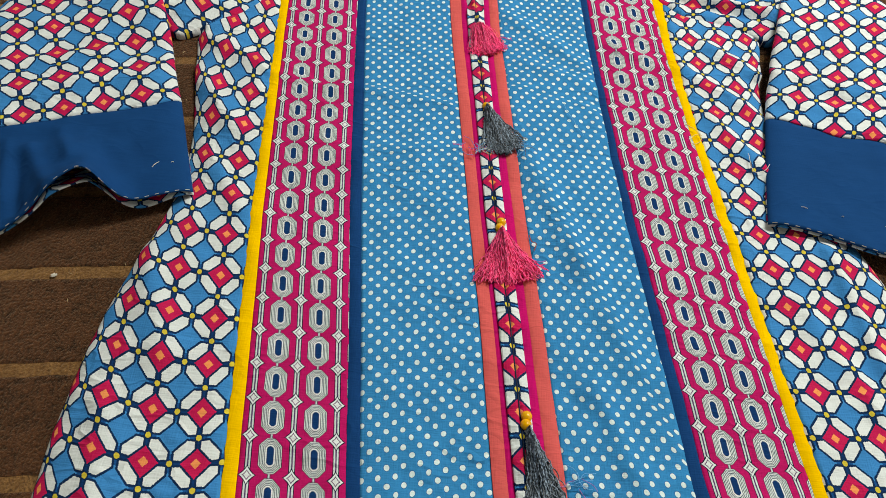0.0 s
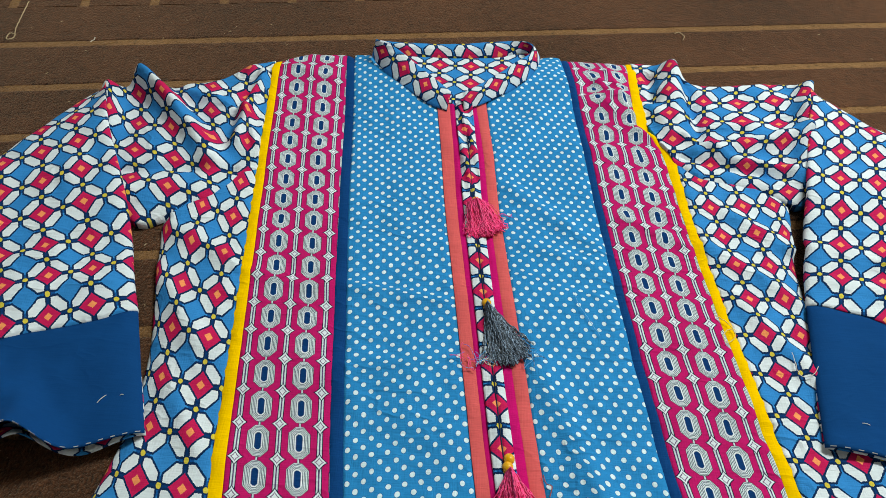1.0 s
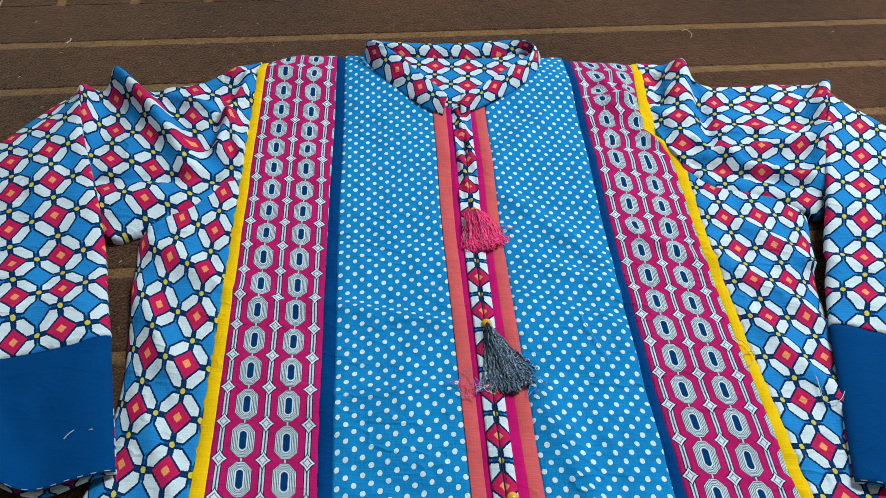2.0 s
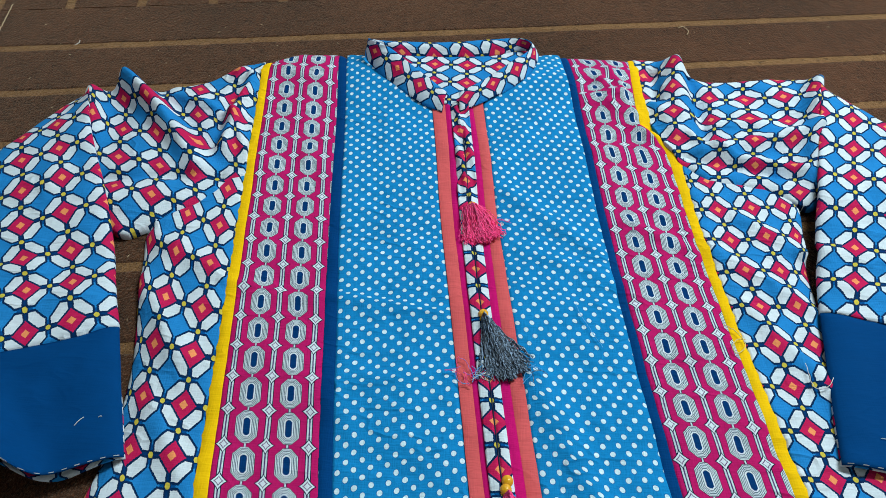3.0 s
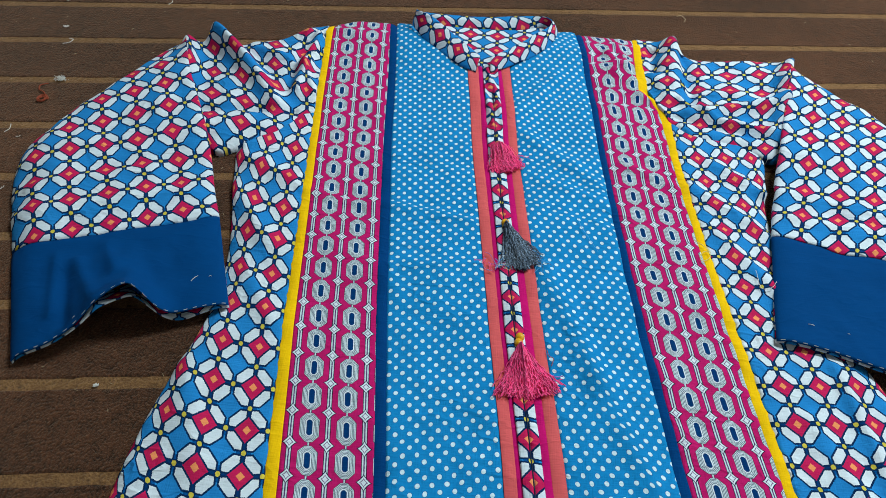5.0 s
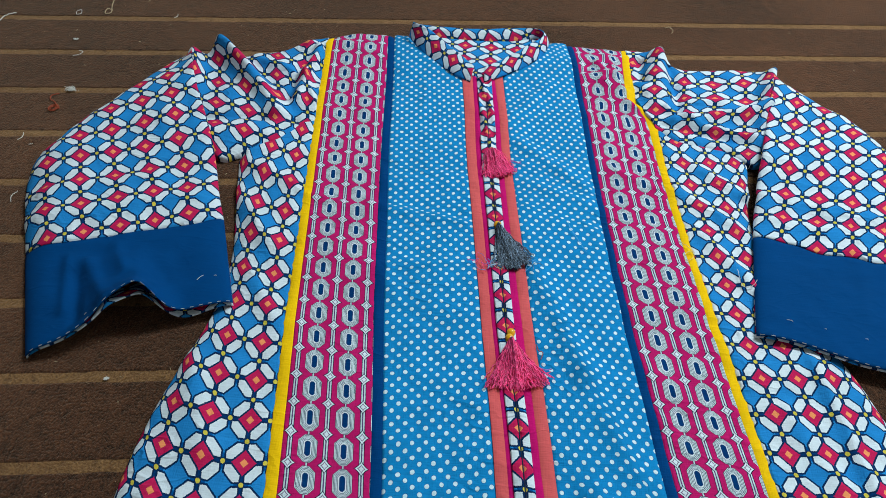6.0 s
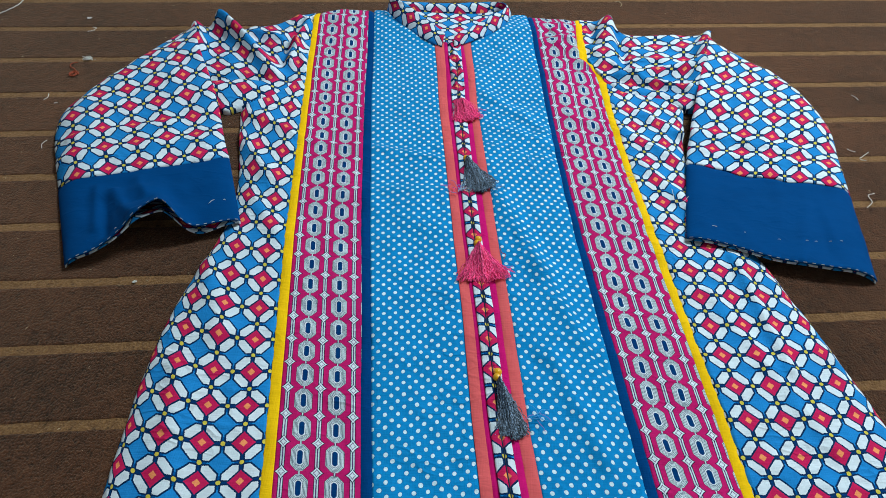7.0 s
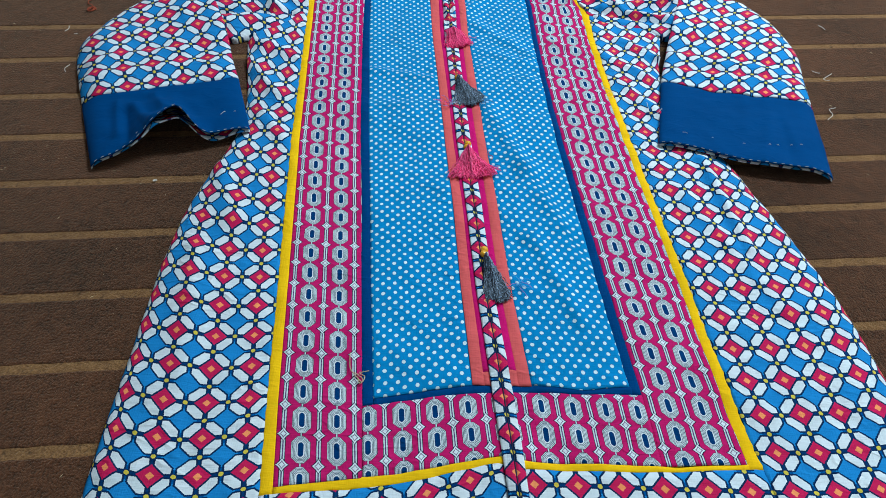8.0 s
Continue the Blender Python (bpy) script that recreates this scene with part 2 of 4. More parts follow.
def even_line(points):
    """A function of the share of the length along the smooth line."""
    q = np.array([smooth_line(points, i / 120) for i in range(121)])
    s = np.concatenate([[0], np.cumsum(np.linalg.norm(np.diff(q, axis=0), axis=1))])
    s /= s[-1]
    return lambda t: np.array([np.interp(t, s, q[:, c]) for c in range(q.shape[1])])


def ridge(x, y, pts, width):
    """How near (x, y) lies to a line, 1 on it, with the share along the line."""
    best, share, n = 1e9, 0.0, len(pts) - 1
    for i in range(n):
        ax, ay = pts[i][:2]
        dx, dy = pts[i + 1][0] - ax, pts[i + 1][1] - ay
        f = ((x - ax) * dx + (y - ay) * dy) / (dx * dx + dy * dy)
        f = min(max(f, 0.0), 1.0)
        d = math.hypot(x - ax - f * dx, y - ay - f * dy)
        if d < best:
            best, share = d, (i + f) / n
    return math.exp(-(best / width) ** 2), share


def wob(x, y, scale, seed=0.0):
    return noise.noise((x * scale, y * scale, seed))


def sheet(name, place, nu, nv, uv, mat, parent, label="", thick=0.0012, us=None):
    """A cloth sheet: place(f, g) gives x, y, z; uv(x, y, f, g) the print."""
    us = np.linspace(0, 1, nu) if us is None else us
    vs = np.linspace(0, 1, nv)
    nu = len(us)
    pts = [place(f, g) for g in vs for f in us]
    co = [uv(p[0], p[1], f, g) for p, (g, f) in zip(pts, ((g, f) for g in vs for f in us))]
    n = nu * nv
    faces = [(j * nu + i, j * nu + i + 1, (j + 1) * nu + i + 1, (j + 1) * nu + i) for j in range(nv - 1) for i in range(nu - 1)]
    rim = [i for i in range(nu)] + [j * nu + nu - 1 for j in range(1, nv)] + [(nv - 1) * nu + i for i in range(nu - 2, -1, -1)] + [j * nu for j in range(nv - 2, 0, -1)]
    mid = (nv // 2) * nu + nu // 2
    if (Vector(pts[mid + 1]) - Vector(pts[mid])).cross(Vector(pts[mid + nu]) - Vector(pts[mid])).z < 0:
        faces = [f[::-1] for f in faces]
        rim = rim[::-1]
    # turned-under edge all round
    low = [(pts[i][0], pts[i][1], pts[i][2] - thick) for i in rim]
    verts = pts + low
    m = len(rim)
    for i in range(m):
        k = (i + 1) % m
        faces.append((rim[i], n + i, n + k, rim[k]))
    ob = mesh_part(name, verts, faces, mat, parent, label)
    lay = ob.data.uv_layers.new(name="print")
    full = np.array(co + [co[i] for i in rim], float)
    idx = np.zeros(len(ob.data.loops), int)
    ob.data.loops.foreach_get("vertex_index", idx)
    lay.data.foreach_set("uv", full[idx].ravel())
    return ob


# ---- carpet: bands of dark pile between narrow tan lines ----
ANGLE = 0.13715
CA, SA = math.cos(ANGLE), math.sin(ANGLE)
carpet = tagged(new("carpet"), "dark brown carpet with narrow tan stripes on the floor", "carpet")
carpet.matrix_basis = Matrix.Rotation(ANGLE, 4, "Z")


def slab(name, x0, x1, y0, y1, z0, z1, mat, r=0.0015, ragged=0.0):
    """A band of pile with rounded, slightly ragged shoulders, in the carpet's own directions."""
    prof = [(0, z0), (0, z1 - r), (0.4 * r, z1 - 0.3 * r), (1.4 * r, z1), (-1.4 * r, z1), (-0.4 * r, z1 - 0.3 * r), (0, z1 - r), (0, z0)]
    n = len(prof)
    xs = np.linspace(x0, x1, 420 if ragged else 2)
    verts, faces = [], []
    for i, x in enumerate(xs):
        lo = y0 + ragged * (wob(x, y0, 70, 1.3) + 0.8 * wob(x, y0, 210, 4.1))
        hi = y1 + ragged * (wob(x, y1, 70, 2.3) + 0.8 * wob(x, y1, 210, 5.1))
        verts += [(x, (lo if k < n // 2 else hi) + dy, z) for k, (dy, z) in enumerate(prof)]
        if i:
            b = i * n
            faces += [(b - n + k, b - n + k + 1, b + k + 1, b + k) for k in range(n - 1)]
    faces += [tuple(range(n - 1, -1, -1)), tuple(range(len(verts) - n, len(verts)))]
    return mesh_part(name, verts, faces, mat, carpet, smooth=False)


slab("tan_backing", -1.9, 2.1, -1.6, 2.4, -0.008, -0.0009, M_TAN)
PITCH = 0.08664
TOP = 1.0321
for i in range(30):
    y1 = TOP - i * PITCH - 0.0106
    slab("pile_band", -1.9, 2.1, y1 - PITCH + 0.0106, y1, -0.0024, 0.0, M_PILE, ragged=0.0011)
slab("pile_band", -1.9, 2.1, TOP, 1.111, -0.0024, 0.0, M_PILE, ragged=0.0011)
turned = 0.0867
for i in range(-21, 23):
    x0 = 0.0244 + i * turned
    w = slab("pile_band", 1.111, 2.4, -(x0 + turned - 0.0053), -(x0 + 0.0053), -0.0024, 0.0, M_PILE, ragged=0.0011)
    w.matrix_basis = Matrix.Rotation(math.pi / 2, 4, "Z")

# ---- the kurta ----
kurta = tagged(new("kurta"), "printed blue and pink cotton kurta laid flat on the carpet", "shirt")
KY = (-0.09, 0.03, 0.13, 0.25, 0.37, 0.49, 0.61, 0.73, 0.82, 0.90, 0.96)


def seam(*xs):
    """A long seam: x at each of the heights KY, made smooth."""
    xs = (xs[0] + 1.1 * (xs[0] - xs[1]),) + xs
    yy = np.linspace(KY[0], KY[-1], 200)
    lin = np.interp(yy, KY, xs)
    pad = np.concatenate([lin[0] + (lin[1] - lin[0]) * np.arange(-4, 0), lin, lin[-1] + (lin[-1] - lin[-2]) * np.arange(1, 5)])
    lin = np.convolve(pad, np.ones(9) / 9, "valid")
    return lambda y: float(np.interp(y, yy, lin)) if y <= KY[-1] else float(lin[-1] + (y - KY[-1]) * (lin[-1] - lin[-8]) / (yy[-1] - yy[-8]))


YLO = seam(-0.0198, -0.0323, -0.0468, -0.0619, -0.0763, -0.0883, -0.1012, -0.1109, -0.1169, -0.1235)
YLI = seam(-0.0094, -0.0226, -0.0369, -0.0518, -0.0667, -0.0796, -0.0929, -0.1026, -0.1094, -0.1145)
PLI = seam(0.0639, 0.0522, 0.0374, 0.0236, 0.0080, -0.0051, -0.0178, -0.0258, -0.0335, -0.0400)
NLI = seam(0.0735, 0.0619, 0.0471, 0.0331, 0.0179, 0.0048, -0.0088, -0.0164, -0.0245, -0.0310)
SLO = seam(0.1644, 0.1533, 0.1392, 0.1273, 0.1129, 0.0990, 0.0842, 0.0762, 0.0670, 0.0600)
SLI = seam(0.1748, 0.1644, 0.1498, 0.1380, 0.1231, 0.1101, 0.0958, 0.0890, 0.0810, 0.0745)
MLI = seam(0.1842, 0.1713, 0.1553, 0.1426, 0.1281, 0.1158, 0.1027, 0.0960, 0.0868, 0.0800)
MRI = seam(0.1995, 0.1885, 0.1707, 0.1590, 0.1434, 0.1311, 0.1196, 0.1130, 0.1047, 0.0980)
SRI = seam(0.2079, 0.1967, 0.1790, 0.1665, 0.1524, 0.1389, 0.1268, 0.1200, 0.1100, 0.1040)
SRO = seam(0.2195, 0.2081, 0.1907, 0.1780, 0.1628, 0.1499, 0.1365, 0.1300, 0.1215, 0.1160)
NRI = seam(0.3101, 0.2996, 0.2829, 0.2683, 0.2538, 0.2419, 0.2314, 0.2257, 0.2183, 0.2126)
PRI = seam(0.3196, 0.3086, 0.2927, 0.2775, 0.2618, 0.2490, 0.2387, 0.2331, 0.2259, 0.2208)
YRI = seam(0.3956, 0.3830, 0.3693, 0.3555, 0.3402, 0.3269, 0.3151, 0.3105, 0.2880, 0.2880)
YRO = seam(0.4083, 0.3937, 0.3787, 0.3645, 0.3498, 0.3354, 0.3241, 0.3203, 0.2975, 0.2975)
EDGE_L = ((-0.09, -0.158), (0.015, -0.162), (0.139, -0.168), (0.264, -0.173), (0.321, -0.172), (0.385, -0.165), (0.43, -0.154), (0.474, -0.144), (0.548, -0.147), (0.62, -0.163), (0.70, -0.181), (0.80, -0.185))
EDGE_R = ((-0.09, 0.592), (0.03, 0.574), (0.159, 0.555), (0.263, 0.539), (0.321, 0.526), (0.371, 0.508), (0.43, 0.488), (0.50, 0.464), (0.56, 0.436), (0.65, 0.411), (0.70, 0.414), (0.78, 0.428))


def from_table(table):
    ys, xs = [r[0] for r in table], [r[1] for r in table]
    yy = np.linspace(ys[0], ys[-1], 160)
    lin = np.interp(yy, ys, xs)
    pad = np.concatenate([[lin[0]] * 4, lin, [lin[-1]] * 4])
    lin = np.convolve(pad, np.ones(9) / 9, "valid")
    return lambda y: float(np.interp(y, yy, lin))


BODY_L, BODY_R = from_table(EDGE_L), from_table(EDGE_R)


def printed_edge(line, side):
    """The yellow print runs out in small teeth."""
    return lambda y: line(y) + side * 0.0011 * max(0.0, math.sin(2 * math.pi * y / 0.0184)) ** 3 + 0.0004 * wob(0, y, 70)


def kinked(line, table):
    """A seam that turns sharply near the shoulder."""
    ys, xs = [0.775, 0.795] + [q[0] for q in table], [line(0.775), line(0.795)] + [q[1] for q in table]
    return lambda y: line(y) if y < 0.775 else float(np.interp(y, ys, xs))


YRI = kinked(YRI, ((0.814, 0.3110), (0.836, 0.3080), (0.852, 0.2965), (0.871, 0.2868), (0.890, 0.2850), (0.937, 0.2850), (0.992, 0.2890)))
YRO = kinked(YRO, ((0.816, 0.3222), (0.832, 0.3165), (0.844, 0.3077), (0.876, 0.2985), (0.908, 0.2957), (0.938, 0.2945), (0.992, 0.2985)))
HEM = -0.07
YLO, YRO = printed_edge(YLO, -1), printed_edge(YRO, 1)

# creases of the body: line, height, width
CREASES = (
    (((-0.015, 0.632), (0.085, 0.618)), 0.0030, 0.007),
    (((0.000, 0.548), (0.095, 0.560)), 0.0022, 0.008),
    (((0.150, 0.760), (0.225, 0.690)), 0.0030, 0.010),
    (((0.160, 0.690), (0.235, 0.660)), 0.0028, 0.009),
    (((0.165, 0.560), (0.215, 0.440)), 0.0040, 0.012),
    (((0.200, 0.470), (0.250, 0.350)), 0.0036, 0.012),
    (((0.215, 0.330), (0.262, 0.215)), 0.0036, 0.010),
    (((0.185, 0.880), (0.130, 0.800)), 0.0030, 0.010),
    (((0.255, 0.900), (0.300, 0.850)), 0.0050, 0.007),
    (((0.250, 0.935), (0.285, 0.880)), 0.0050, 0.006),
    (((0.262, 0.955), (0.275, 0.905)), 0.0045, 0.005),
    (((0.235, 0.930), (0.262, 0.925)), -0.0030, 0.005),
    (((0.268, 0.880), (0.302, 0.862)), -0.0040, 0.006),
    (((-0.100, 0.930), (-0.050, 0.915)), 0.0025, 0.006),
    (((-0.095, 0.640), (-0.015, 0.622)), 0.0030, 0.005),
    (((0.255, 0.730), (0.310, 0.700)), 0.0030, 0.006),
    (((0.360, 0.745), (0.415, 0.700)), 0.0045, 0.009),
    (((0.330, 0.700), (0.405, 0.640)), 0.0035, 0.009),
    (((0.345, 0.640), (0.400, 0.560)), 0.0040, 0.010),
    (((0.430, 0.480), (0.455, 0.330)), 0.0050, 0.007),
    (((0.395, 0.420), (0.470, 0.250)), 0.0030, 0.010),
    (((-0.165, 0.640), (-0.110, 0.560)), 0.0050, 0.010),
    (((-0.170, 0.690), (-0.105, 0.650)), 0.0040, 0.009),
    (((-0.150, 0.420), (-0.110, 0.330)), 0.0050, 0.012),
    (((-0.140, 0.280), (-0.110, 0.130)), 0.0035, 0.012),
    (((-0.120, 0.520), (-0.085, 0.470)), 0.0040, 0.010),
)


def body_z(x, y):
    d = max(0.0, min(x - BODY_L(y), BODY_R(y) - x)) if y < 0.70 else 0.05
    z = 0.0035 + 0.0085 * (1 - math.exp(-d / 0.016))
    z += 0.008 * math.exp(-((y - 0.93) / 0.05) ** 2)
    z += 0.0022 * wob(x, y, 14) + 0.0017 * wob(x, y, 38, 3.1) + 0.0008 * wob(x + 0.3 * y, y - 0.3 * x, 85, 6.4)
    for pts, h, w in CREASES:
        if abs(y - (pts[0][1] + pts[1][1]) / 2) < abs(pts[0][1] - pts[1][1]) / 2 + 3 * w:
            z += h * ridge(x, y, pts, w)[0]
    return z


def by_share(rows):
    return lambda f: float(np.interp(f, [r[0] for r in rows], [r[1] for r in rows]))


def panel(name, xa, xb, low, high, nu, nv, uv, mat, label="", lift=0.0, pillow=0.0010, top_drop=0.0):
    """A piece of the front between two long seams; low and high: y at each share across."""
    low = low if callable(low) else by_share(((0, low), (1, low)))
    high = high if callable(high) else by_share(((0, high), (1, high)))
    us = np.unique(np.concatenate([[0, 0.02, 0.06, 0.94, 0.98, 1.0], np.linspace(0, 1, nu)]))

    def place(f, g):
        y = low(f) + (high(f) - low(f)) * g
        a, b = xa(y), xb(y)
        x = a + (b - a) * f
        e = min(f, 1 - f) * abs(b - a)
        z = body_z(x, y) + lift - pillow * math.exp(-e / 0.0022)
        if top_drop:
            z -= top_drop * math.exp(-(high(f) - y) / 0.006)
        return (x, y, z)

    return sheet(name, place, nu, nv, uv, mat, kurta, label, us=us)


def affine(a, b, c, d, e, f):
    return lambda x, y, s, t: (a * x + b * y + c, d * x + e * y + f)


def flat_uv(x, y, f, g):
    return (x * 30, y * 30)


def bowed(a, b, edge, side):
    """The print on a side panel, drawn slightly bowed and rolled under at the edge."""
    def uv(x, y, f, g):
        t = (1, x, y, x * x, x * y, y * y)
        roll = side * 0.30 * math.exp(-abs(x - edge(y)) / 0.006)
        return (sum(p * q for p, q in zip(a, t)) + roll, sum(p * q for p, q in zip(b, t)))
    return uv


def flat_at(uv, x0, y0):
    """The same print carried on straight from one place."""
    e = 0.01
    o, px, py = uv(x0, y0, 0, 0), uv(x0 + e, y0, 0, 0), uv(x0, y0 + e, 0, 0)
    return lambda x, y, f, g: tuple(o[i] + (px[i] - o[i]) / e * (x - x0) + (py[i] - o[i]) / e * (y - y0) for i in (0, 1))


UV_SIDE_L = bowed((0.738, 26.854, 4.826, 7.259, 9.782, -0.821), (-7.775, -15.235, 30.298, -76.094, 6.144, -5.583), BODY_L, -1)
UV_SIDE_R = bowed((-13.477, 36.063, 1.699, -10.942, 3.747, 0.108), (-11.697, 16.346, 30.224, -20.765, -5.801, -1.292), BODY_R, 1)


def dots_uv(a, b, phase, tucks):
    def uv(x, y, f, g):
        s = y
        for yc, slope, amount, w in tucks:
            s += amount * math.tanh((y - yc - slope * x) / w)
        return ((x * math.cos(a) + y * math.sin(a)) / 0.0059 + phase, (s * math.cos(b) - x * math.sin(b)) / 0.0064)
    return uv


def band_uv(edge, period, start, side):
    return lambda x, y, f, g: ((x - edge(y)) / 0.0305 + side, (y - start) / period)


def puckered(uv):
    """The same print, gathered near the shoulder."""
    def gathered(x, y, f, g):
        u, v = uv(x, y, f, g)
        k = min(1.0, max(0.0, (y - 0.78) / 0.06))
        return (u + k * 0.12 * wob(x, y, 45, 31), v + k * (0.30 * wob(x, y, 38, 33) + 0.25 * math.tanh((y - 0.915 - 0.3 * (x - 0.25)) / 0.006)))
    return gathered


# dotted front, left and right of the opening
panel("dotted_panel", NLI, SLO, by_share(((0, 0.119), (0.7, 0.133), (1, 0.139))),
      by_share(((0, 0.966), (0.2, 0.966), (0.27, 0.953), (0.37, 0.940), (0.64, 0.913), (0.93, 0.886), (1, 0.880))), 44, 230,
      dots_uv(0.11, 0.22, 0.3, ((0.632, -0.14, 0.0035, 0.004), (0.545, 0.12, 0.002, 0.004), (0.70, 0.0, 0.0015, 0.006))), DOTS, "bright blue cotton with white dots", top_drop=0.001)
panel("dotted_panel", SRO, NRI, by_share(((0, 0.143), (0.5, 0.141), (1, 0.147))),
      by_share(((0, 0.890), (0.38, 0.923), (0.59, 0.951), (0.67, 0.974), (0.75, 0.986), (1, 0.990))), 44, 230,
      dots_uv(0.16, 0.10, 0.0, ((0.70, -0.3, 0.003, 0.005), (0.66, 0.1, 0.0025, 0.004), (0.95, -2.4, 0.004, 0.01), (0.80, -0.5, 0.002, 0.006))), DOTS, "bright blue cotton with white dots", top_drop=0.001)
# narrow navy trims
panel("navy_trim", PLI, NLI, by_share(((0, 0.1105), (1, 0.1118))), by_share(((0, 0.972), (1, 0.966))), 6, 200, flat_uv, M_NAVY, "dark navy trim", top_drop=0.006)
panel("navy_trim", NRI, PRI, by_share(((0, 0.1385), (1, 0.139))), by_share(((0, 0.990), (1, 0.991))), 6, 200, flat_uv, M_NAVY, "dark navy trim", top_drop=0.006)


def cross_piece(name, x0, x1, low, high, nu, nv, uv, mat, label="", lift=0.0):
    """A piece that runs across the front between two heights given along x."""
    lo, hi = by_share(low), by_share(high)

    def place(f, g):
        y = lo(x0 + (x1 - x0) * f) + (hi(x0 + (x1 - x0) * f) - lo(x0 + (x1 - x0) * f)) * g
        a, b = (x0, x1) if not callable(x0) else (x0(y), x1(y))
        x = a + (b - a) * f
        e = min(g, 1 - g) * 0.01
        return (x, y, body_z(x, y) + lift - 0.0008 * math.exp(-e / 0.002))

    return sheet(name, place, nu, nv, uv, mat, kurta, label)


NAVY_IN = ((0.0, 0.106), (0.063, 0.119), (0.123, 0.132), (0.152, 0.139), (0.208, 0.143), (0.257, 0.1415), (0.297, 0.147), (0.307, 0.147))
NAVY_OUT = ((0.056, 0.1105), (0.133, 0.127), (0.184, 0.134), (0.236, 0.136), (0.307, 0.139))
YEL_IN = ((-0.01, 0.033), (0.088, 0.050), (0.178, 0.071), (0.190, 0.069), (0.202, 0.067), (0.28, 0.070), (0.329, 0.071), (0.391, 0.078))
YEL_OUT = ((-0.019, 0.025), (0.053, 0.033), (0.112, 0.046), (0.178, 0.064), (0.190, 0.062), (0.201, 0.060), (0.279, 0.063), (0.328, 0.066), (0.403, 0.074))
cross_piece("navy_trim", 0.0636, 0.2985, NAVY_OUT, NAVY_IN, 60, 5, flat_uv, M_NAVY, "dark navy trim")

# pink bands with chains of octagons
panel("patterned_band", YLI, PLI, by_share(((0, 0.032), (1, 0.044))), by_share(((0, 0.950), (0.45, 0.970), (1, 0.973))), 26, 230,
      band_uv(YLI, 0.0277, 0.2590, -0.21), BAND, "deep pink cotton with grey octagon chains", top_drop=0.008)
panel("patterned_band", PRI, YRI, by_share(((0, 0.071), (1, 0.0775))), by_share(((0, 0.991), (1, 0.990))), 26, 230,
      puckered(band_uv(PRI, 0.0275, 0.2945, -0.20)), BAND, "deep pink cotton with grey octagon chains", top_drop=0.008)
yin, nout = by_share(YEL_IN), by_share(NAVY_OUT)


def bottom_band(x0, x1, uv):
    def place(f, g):
        xm = x0 + (x1 - x0) * f
        y = yin(xm) + (nout(xm) - yin(xm)) * g
        a = PLI(y) if x0 < 0.1 else MRI(y) - 0.004
        b = MLI(y) + 0.004 if x0 < 0.1 else PRI(y)
        x = a + (b - a) * f
        return (x, y, body_z(x, y) - 0.0008 * math.exp(-min(g, 1 - g) * 0.06 / 0.002))
    sheet("patterned_band", place, 44, 30, uv, BAND, kurta, "deep pink cotton with grey octagon chains")


bottom_band(0.056, 0.186, lambda x, y, f, g: ((x + 0.0135 + 0.12 * (y - 0.09)) / 0.0300, (y - 0.0985 - (x - 0.0632) * 0.20) / 0.0277))
bottom_band(0.190, 0.311, lambda x, y, f, g: ((x - 0.2142 + 0.10 * (y - 0.12)) / 0.0290 + 0.5, (y - 0.1211 - (x - 0.2142) * 0.0) / 0.0277))

# yellow edging
panel("yellow_trim", YLO, YLI, by_share(((0, 0.0245), (1, 0.0258))), by_share(((0, 0.944), (1, 0.950))), 6, 200, flat_uv, M_YELLOW, "bright yellow edging", top_drop=0.006)
panel("yellow_trim", YRI, YRO, by_share(((0, 0.0722), (1, 0.0735))), by_share(((0, 0.990), (1, 0.989))), 6, 200, flat_uv, M_YELLOW, "bright yellow edging", top_drop=0.006)
cross_piece("yellow_trim", -0.0090, 0.186, YEL_OUT, YEL_IN, 50, 5, flat_uv, M_YELLOW, "bright yellow edging")
cross_piece("yellow_trim", 0.192, 0.3900, YEL_OUT, YEL_IN, 50, 5, flat_uv, M_YELLOW, "bright yellow edging")

# opening: salmon and magenta strips, printed placket between
panel("salmon_strip", SLO, SLI, 0.139, by_share(((0, 0.886), (1, 0.886))), 6, 190, flat_uv, M_SALMON, "salmon pink strip", lift=0.0010)
panel("salmon_strip", SRI, SRO, 0.1415, by_share(((0, 0.888), (1, 0.893))), 6, 190, flat_uv, M_SALMON, "salmon pink strip", lift=0.0010)
panel("salmon_strip", SLI, MLI, 0.1395, 0.153, 5, 6, flat_uv, M_SALMON, "salmon pink strip", lift=0.0010)
panel("salmon_strip", MRI, SRI, 0.1415, 0.157, 5, 6, flat_uv, M_SALMON, "salmon pink strip", lift=0.0010)
panel("magenta_strip", SLI, MLI, 0.153, 0.886, 5, 190, flat_uv, M_MAGENTA, "magenta strip", lift=0.0010)
panel("magenta_strip", MRI, SRI, 0.157, by_share(((0, 0.886), (1, 0.888))), 5, 190, flat_uv, M_MAGENTA, "magenta strip", lift=0.0010)


def placket_uv(x, y, f, g):
    twist = 0.0 if y < 0.74 else (y - 0.74) * 2.0
    return ((f - 0.5) * 0.0175 / 0.0358 * (1 + twist) + 0.8 * twist * math.sin(y * 90), (y - 0.3412) / 0.0358)


